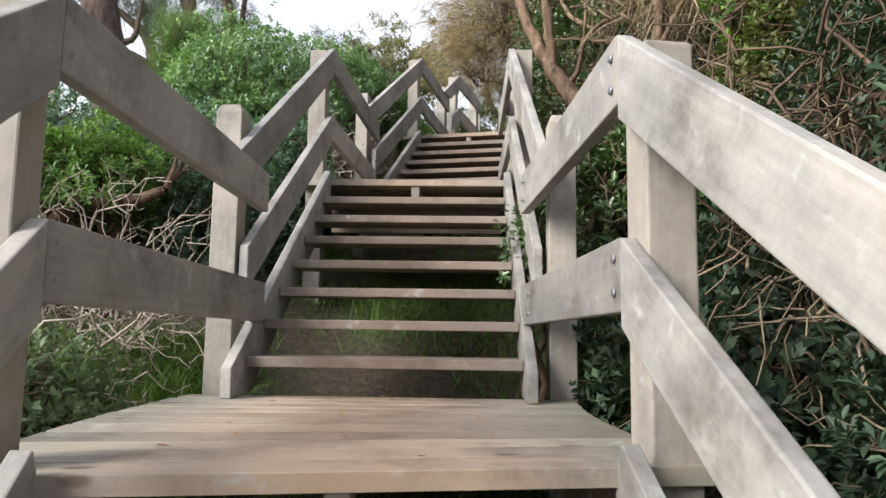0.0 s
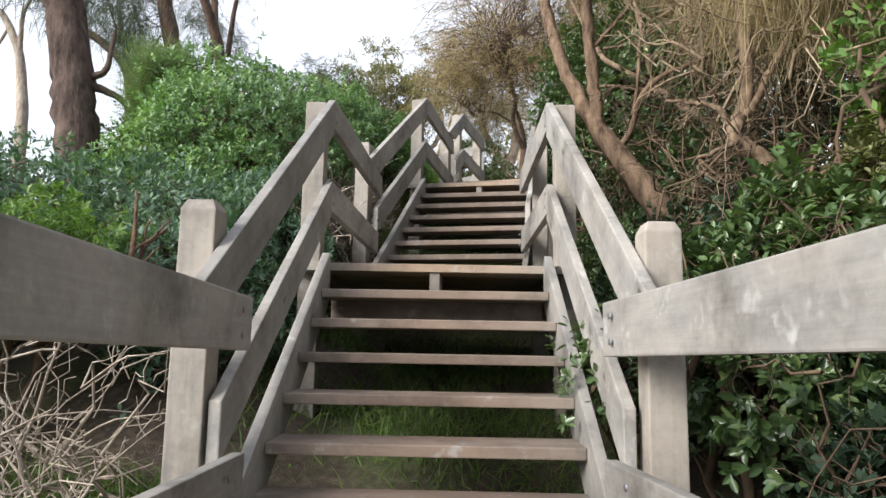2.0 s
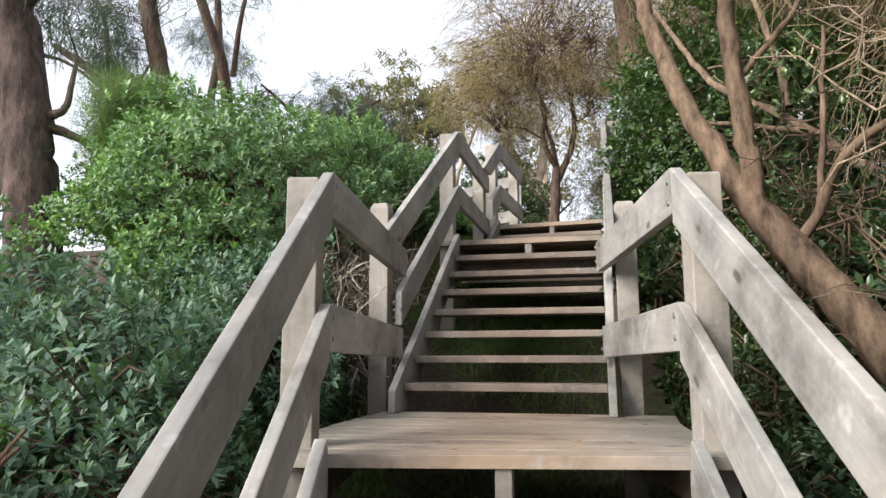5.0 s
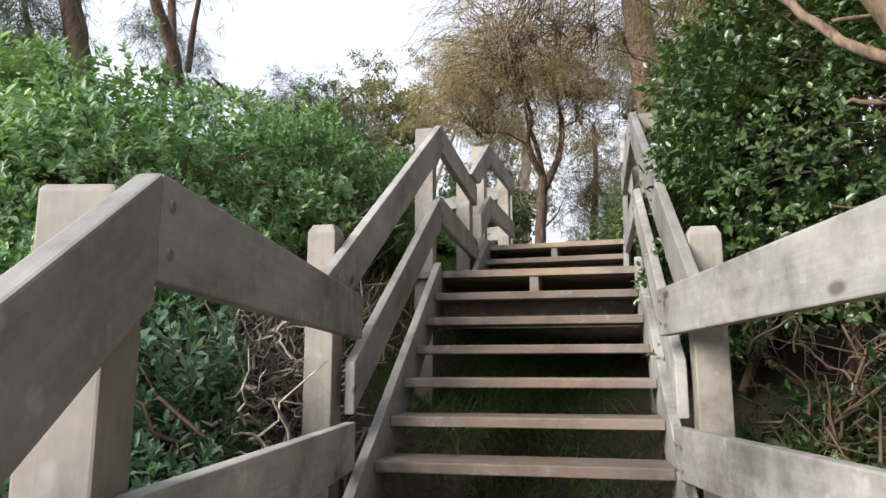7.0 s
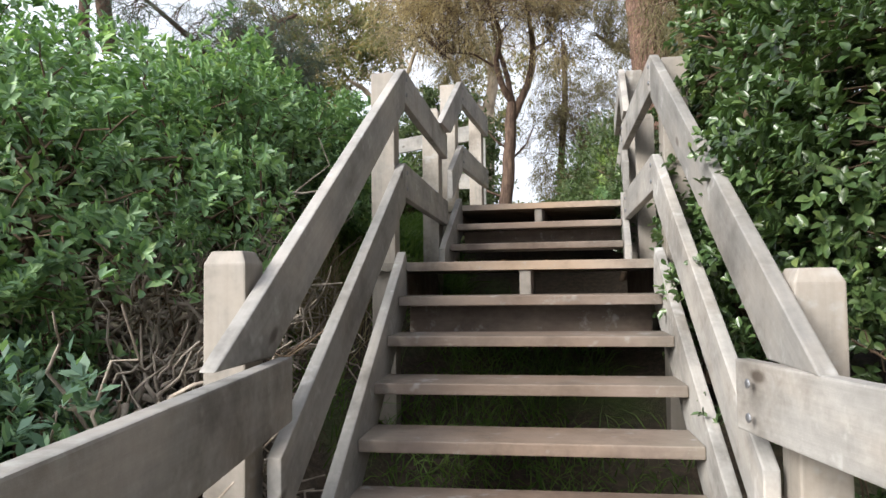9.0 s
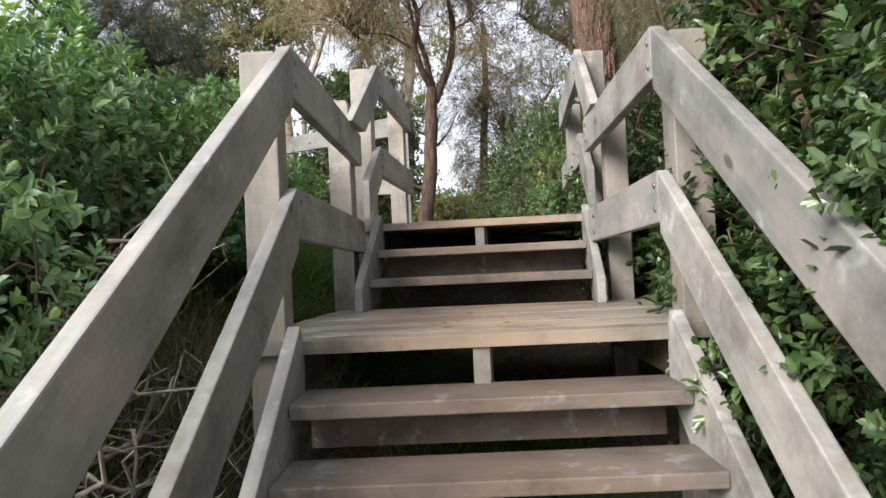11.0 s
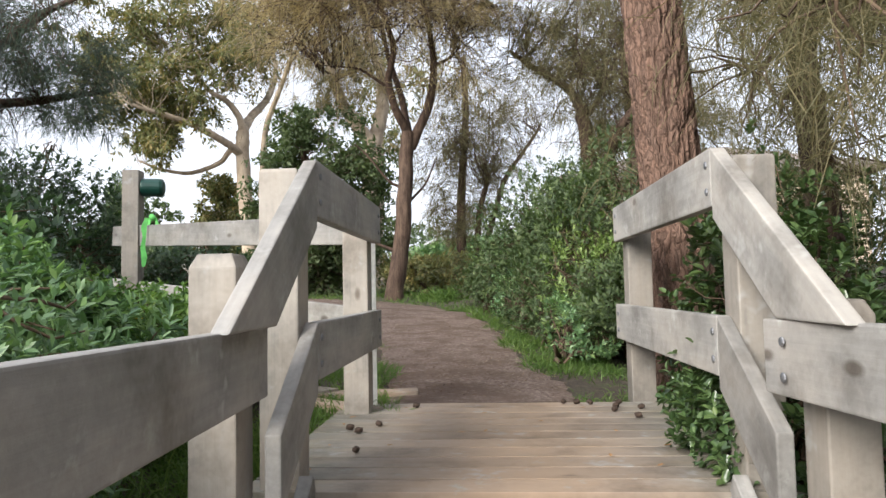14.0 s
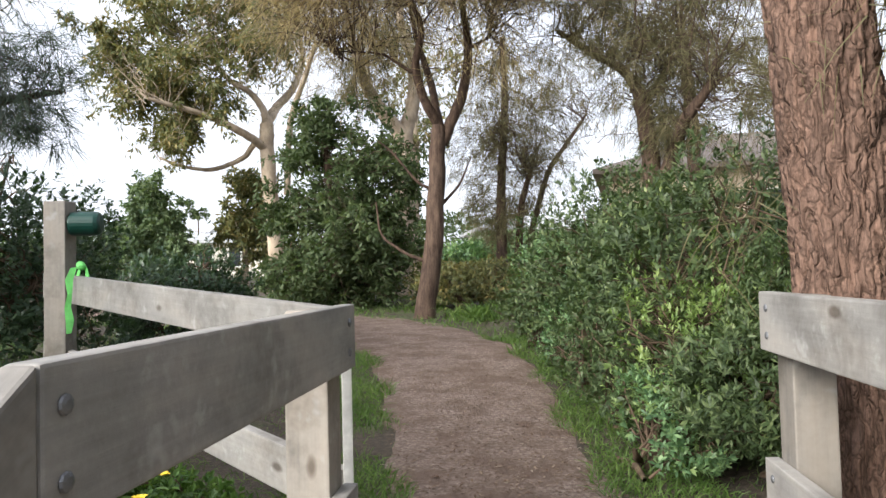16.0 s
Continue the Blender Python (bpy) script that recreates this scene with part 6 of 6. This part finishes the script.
off_path = lambda x, y: np.abs(x - np.interp(y, py, px)) > np.interp(y, py, pw) * (0.86 + 0.1 * np.sin(5 * y))
grass_field("fresh green grass growing below the steps", 16000, (-0.95, 1.25, 3.2, 10.4), 0.30, 0.008, 101)
verge = lambda x, y: off_path(x, y) & (np.abs(x - np.interp(y, py, px)) < np.interp(y, py, pw) + 0.5)
grass_field("short green grass along the path", 16000, (-2.5, 3.4, 12.0, 17.0), 0.11, 0.006, 102, keep=off_path)
grass_field("fresh green grass on the verges of the path", 60000, (-0.2, 3.4, 12.1, 18.5), 0.15, 0.007, 104, keep=verge)
grass_field("green grass at the far bend of the path", 24000, (-4.0, 6.0, 17.0, 26.0), 0.20, 0.012, 103, keep=off_path)
grass_field("green grass beside the short flight", 16000, (-0.95, 0.35, 9.6, 12.0), 0.30, 0.008, 105)
grass_field("green grass and weeds beside the lower landing", 14000, (-2.3, -0.72, 2.0, 4.7), 0.34, 0.008, 106)

# ---- fence, small things and houses at the top ----
fence = thing("fence", Matrix.Identity(4), "weathered timber fence with two rails beside the path", "fence")
FW, FE = Vector((-1.02, 14.60, 0)), Vector((0.66, 12.36, 0))


def fence_rail(za, zb, depth=0.165):
    a, b = Vector((FW.x - 0.22, FW.y + 0.365, za)), Vector((FE.x, FE.y, zb))
    d = (b - a).length
    ob = part("rail", box(-0.0225, 0.0225, 0, d, -depth, 0, 0.006), wood_v, fence)
    ob.location = a
    ob.rotation_euler = (math.asin((zb - za) / d), 0, math.atan2(-(b - a).x, (b - a).y))


fence_rail(4.38, 4.205)
fence_rail(3.94, 3.70)
for p, z0, z1 in ((FW, 3.0, 4.80),):
    ob = part("post", box(-0.065, 0.065, -0.065, 0.065, z0, z1, 0.007), wood_z, fence)
    ob.location = (p.x, p.y, 0)
    ob.rotation_euler = (0, 0, radians(-8))
stake = tagged(part("marker_stake", box(-0.016, 0.016, -0.02, 0.02, 3.05, 4.05, 0.003), plain("white_paint", (0.78, 0.78, 0.75), 0.5)), "thin white painted stake beside the fence post", "stake")
stake.location = (0.672, 12.37, 0)

# green ribbon tied round the fence rail
cloth = plain("green_ribbon", (0.13, 0.50, 0.12), 0.7, vary=0.15)
rb = thing("ribbon", Matrix.Translation((-0.84, 14.45, 4.385)), "bright green ribbon tied round the fence rail", "ribbon")


def strip(name, pts, width, side):
    v, f = [], []
    for i, q in enumerate(pts):
        q, s = Vector(q), Vector(side).normalized() * width * (1 + 0.3 * math.sin(i * 2.1)) / 2
        v += [q - s, q + s]
        if i:
            f.append((2 * i - 2, 2 * i - 1, 2 * i + 1, 2 * i))
    ob = link_mesh(name, v, f, cloth, rb)
    m = ob.modifiers.new("thickness", "SOLIDIFY")
    m.thickness = 0.004
    return ob


loop = [(0.055 * math.cos(a) * 0.8, 0.055 * math.cos(a) * -0.9, -0.085 + 0.105 * math.sin(a)) for a in np.linspace(0, 6.283, 18)]
strip("loop", loop, 0.042, (0.63, -0.77, 0.1))
strip("tail", [(-0.035, -0.04, 0.01), (-0.055, -0.055, -0.06), (-0.05, -0.06, -0.14), (-0.062, -0.058, -0.22), (-0.05, -0.06, -0.30), (-0.055, -0.062, -0.37)], 0.034, (0.9, 0.3, 0.1))
bm = bmesh.new()
bmesh.ops.create_icosphere(bm, subdivisions=2, radius=0.028)
for e in bm.verts:
    e.co = e.co * (1 + 0.25 * noise.noise(e.co * 30)) + Vector((0.0, -0.03, 0.02))
part("knot", bm, cloth, rb)

# dark green drum on the post
drum_paint = plain("dark_green_plastic", (0.006, 0.045, 0.034), 0.35)
drum = thing("dispenser", Matrix.Translation((-0.955, 14.60, 4.665)), "small dark green plastic drum fixed to the fence post", "dispenser")
bm = bmesh.new()
profile = [(0.0, 0.0), (0.070, 0.0), (0.074, 0.01), (0.074, 0.145), (0.066, 0.165), (0.045, 0.175), (0.0, 0.178)]
rings = []
for r, h in profile:
    rings.append([bm.verts.new((h, r * math.cos(a), r * math.sin(a))) for a in np.linspace(0, 2 * math.pi, 24, endpoint=False)] if r else [bm.verts.new((h, 0, 0))])
for a, b in zip(rings, rings[1:]):
    for i in range(24):
        j = (i + 1) % 24
        vs = [a[i % len(a)], a[j % len(a)], b[j % len(b)], b[i % len(b)]]
        bm.faces.new(list(dict.fromkeys(vs)))
part("body", bm, drum_paint, drum)
part("bracket", box(-0.03, 0.02, -0.02, 0.02, -0.05, 0.05, 0.003), steel, drum)

# sleepers let into the ground beside the deck
for k, (x, y, a, d) in enumerate(((0.30, 12.62, 52, 1.15), (0.05, 13.25, 50, 1.3), (0.62, 12.75, 8, 0.7))):
    ob = part("sleeper", box(-d / 2, d / 2, -0.06, 0.06, -0.08, 0.035, 0.01), wood_deck)
    ob.location = (x, y, float(ground_z(x, y)))
    ob.rotation_euler = (0, 0, radians(a * -1))
    tagged(ob, "half-buried grey timber sleeper in the grass", "sleeper", "sleepers beside the top deck")

# she-oak cones on the boards
cone_skin = plain("dry_cone", (0.055, 0.035, 0.025), 0.9, vary=0.3, scale=60)


def cone_mesh():
    bm = bmesh.new()
    bmesh.ops.create_icosphere(bm, subdivisions=2, radius=0.014)
    for e in bm.verts:
        e.co = Vector((e.co.x * 1.35, e.co.y, e.co.z)) * (1 + 0.16 * math.sin(e.co.x * 900) * math.cos(math.atan2(e.co.y, e.co.z) * 7))
    return bm


first = None
for x, y in ((0.50, 11.74), (0.53, 11.66), (0.49, 11.31), (0.87, 12.20), (0.63, 11.78), (1.82, 11.89), (1.80, 11.62), (1.74, 12.02), (1.68, 12.05), (1.88, 11.98), (1.77, 11.80), (1.92, 11.82), (1.62, 12.08)):
    if first is None:
        first = tagged(part("seed_cone", cone_mesh(), cone_skin), "small dark brown woody seed cone on the boards", "cone", "cones on the top deck")
        ob = first
    else:
        ob = new("seed_cone", first.data)
        tagged(ob, first["label"], "cone", "cones on the top deck")
    ob.location = (x, y, 19 * RISE + 0.014)
    ob.rotation_euler = (0, 0, x * 37 + y * 11)

# fallen leaves on the landings
dead_leaf = plain("dead_leaf", (0.30, 0.16, 0.06), 0.7, vary=0.25, scale=30)
rng = np.random.default_rng(7)
spots = []
for f, length in ((F0, 1.5), (FA, 1.6), (FB, 1.4), (FC, 1.5)):
    for q in range(16):
        w = f.world(rng.uniform(-0.75, 0.75), rng.uniform(0.05, length), 0.006)
        spots.append(tuple(w))
spots = np.array(spots)
ang = rng.uniform(0, 6.28, len(spots))
v, fc = blades(spots, np.c_[np.cos(ang), np.sin(ang), 0.08 * np.ones(len(spots))], np.tile([0.0, 0.0, 1.0], (len(spots), 1)), 0.035, 0.014, 0.2, 0.0)
tagged(quads("leaf_litter", v, fc, dead_leaf), "scattered dry brown leaves on the boards", "litter", kind="stuff")

# bits of bark and dry leaves trodden into the path
rng = np.random.default_rng(17)
at = rng.integers(4, 80, 5200)
sx, sy = px[at] + nx[at] * pw[at] * rng.uniform(-0.95, 0.95, 5200), py[at] + ny[at] * pw[at] * rng.uniform(-0.95, 0.95, 5200) + rng.uniform(-0.1, 0.1, 5200)
ok = sy > 12.35
sx, sy = sx[ok], sy[ok]
ang = rng.uniform(0, 6.28, len(sx))
chips = np.c_[sx, sy, ground_z(sx, sy) + 0.020]
tone = leafy("path_litter", [(0.0, (0.05, 0.032, 0.022)), (0.5, (0.16, 0.10, 0.065)), (0.8, (0.32, 0.24, 0.17)), (1.0, (0.5, 0.42, 0.33))], 0.8, 0.2, 0)
v, fc = kites(chips, np.c_[np.cos(ang), np.sin(ang), rng.uniform(-0.05, 0.25, len(sx))], np.tile([0.0, 0.0, 1.0], (len(sx), 1)), rng.uniform(0.015, 0.05, len(sx)), 0.011, 0.15)
tagged(quads("path_litter", v, fc, tone), "dry leaf and bark bits trodden into the path", "litter", kind="stuff")

# yellow flowers among the weeds
rng = np.random.default_rng(8)
fx, fy = rng.uniform(-1.35, 0.15, 46), rng.uniform(11.8, 13.4, 46)
fz = ground_z(fx, fy) + rng.uniform(0.42, 0.66, 46)
k = np.repeat(np.arange(46), 5)
a = np.tile(np.arange(5) * 1.2566, 46) + k
v, fc = blades(np.c_[fx, fy, fz][k], np.c_[np.cos(a), np.sin(a), 0.4 * np.ones(len(a))], np.tile([0.0, 0.0, 1.0], (len(a), 1)), 0.022, 0.018)
tagged(quads("yellow_flowers", v, fc, petal), "tiny yellow flowers among the weeds", "flowers", kind="stuff")

# houses beyond the trees
render_wall = plain("cream_render", (0.58, 0.47, 0.35), 0.85, vary=0.06, scale=2.0)
pale_wall = plain("pale_board_wall", (0.66, 0.62, 0.55), 0.8, vary=0.06, scale=2.0)
roof_tile = plain("grey_brown_roof", (0.20, 0.165, 0.14), 0.8, vary=0.15, scale=5.0)
iron_roof = plain("pale_iron_roof", (0.42, 0.43, 0.44), 0.5, vary=0.08, scale=3.0)
glass = plain("dark_window_glass", (0.03, 0.035, 0.04), 0.08, vary=0.1)
trim_white = plain("white_trim", (0.70, 0.69, 0.65), 0.5, vary=0.05)


def house(at, turn, w, d, h, pitch, wall, roof, label, openings):
    x, y = at
    z = float(ground_z(x, y))
    ob = thing("house", pose(x, y, z, 0, 0, turn), label, "house")
    part("wall", box(0, w, 0, d, -0.6, h, 0.01), wall, ob)
    e = 0.45
    bm = bmesh.new()
    lo = [bm.verts.new(q) for q in ((-e, -e, h + 0.002), (w + e, -e, h + 0.002), (w + e, d + e, h + 0.002), (-e, d + e, h + 0.002))]
    mid = [bm.verts.new((q.co.x, q.co.y, h + 0.16)) for q in lo]
    run = d / 2 + e
    ridge = [bm.verts.new((-e + run, d / 2, h + 0.16 + pitch)), bm.verts.new((w + e - run, d / 2, h + 0.16 + pitch))]
    bm.faces.new(lo)
    for i in range(4):
        bm.faces.new((lo[i], lo[(i + 1) % 4], mid[(i + 1) % 4], mid[i]))
    bm.faces.new((mid[0], mid[1], ridge[1], ridge[0]))
    bm.faces.new((mid[1], mid[2], ridge[1]))
    bm.faces.new((mid[2], mid[3], ridge[0], ridge[1]))
    bm.faces.new((mid[3], mid[0], ridge[0]))
    part("roof", bm, roof, ob)
    for u, zz, ww, hh in openings:
        win = part("window", box(u, u + ww, -0.05, -0.004, zz, zz + hh, 0.008), trim_white, ob)
        part("pane", box(u + 0.07, u + ww - 0.07, -0.062, -0.052, zz + 0.07, zz + hh - 0.07, 0.002), glass, win)
    return ob


house((9.0, 30.5), -24, 9.5, 7.0, 2.75, 1.5, render_wall, roof_tile, "cream house with a brown hipped roof behind shrubs", ((1.2, 0.9, 1.4, 1.2), (4.0, 0.9, 1.6, 1.2)))
house((-7.6, 46.0), 0, 4.4, 6.0, 1.75, 0.8, pale_wall, iron_roof, "small pale house with a grey roof and window", ((1.0, 0.5, 0.9, 1.2), (2.6, 0.5, 0.7, 1.2)))
house((8.6, 48.0), -3, 9.0, 6.0, 1.7, 0.9, pale_wall, iron_roof, "long pale low building beyond the trees", ((0.8, 0.5, 1.4, 0.9), (3.2, 0.5, 1.4, 0.9), (5.8, 0.5, 1.4, 0.9)))
pole = thing("power_pole", Matrix.Translation((-21.0, 120.0, float(ground_z(-21.0, 120.0)))), "slim wooden power pole with a crossarm", "power pole")
bm = bmesh.new()
bmesh.ops.create_cone(bm, cap_ends=True, segments=10, radius1=0.14, radius2=0.10, depth=10.0, matrix=Matrix.Translation((0, 0, 4.8)))
part("shaft", bm, bark_dark, pole)
part("crossarm", box(-0.9, 0.9, -0.05, 0.05, 9.1, 9.22, 0.01), bark_dark, pole)
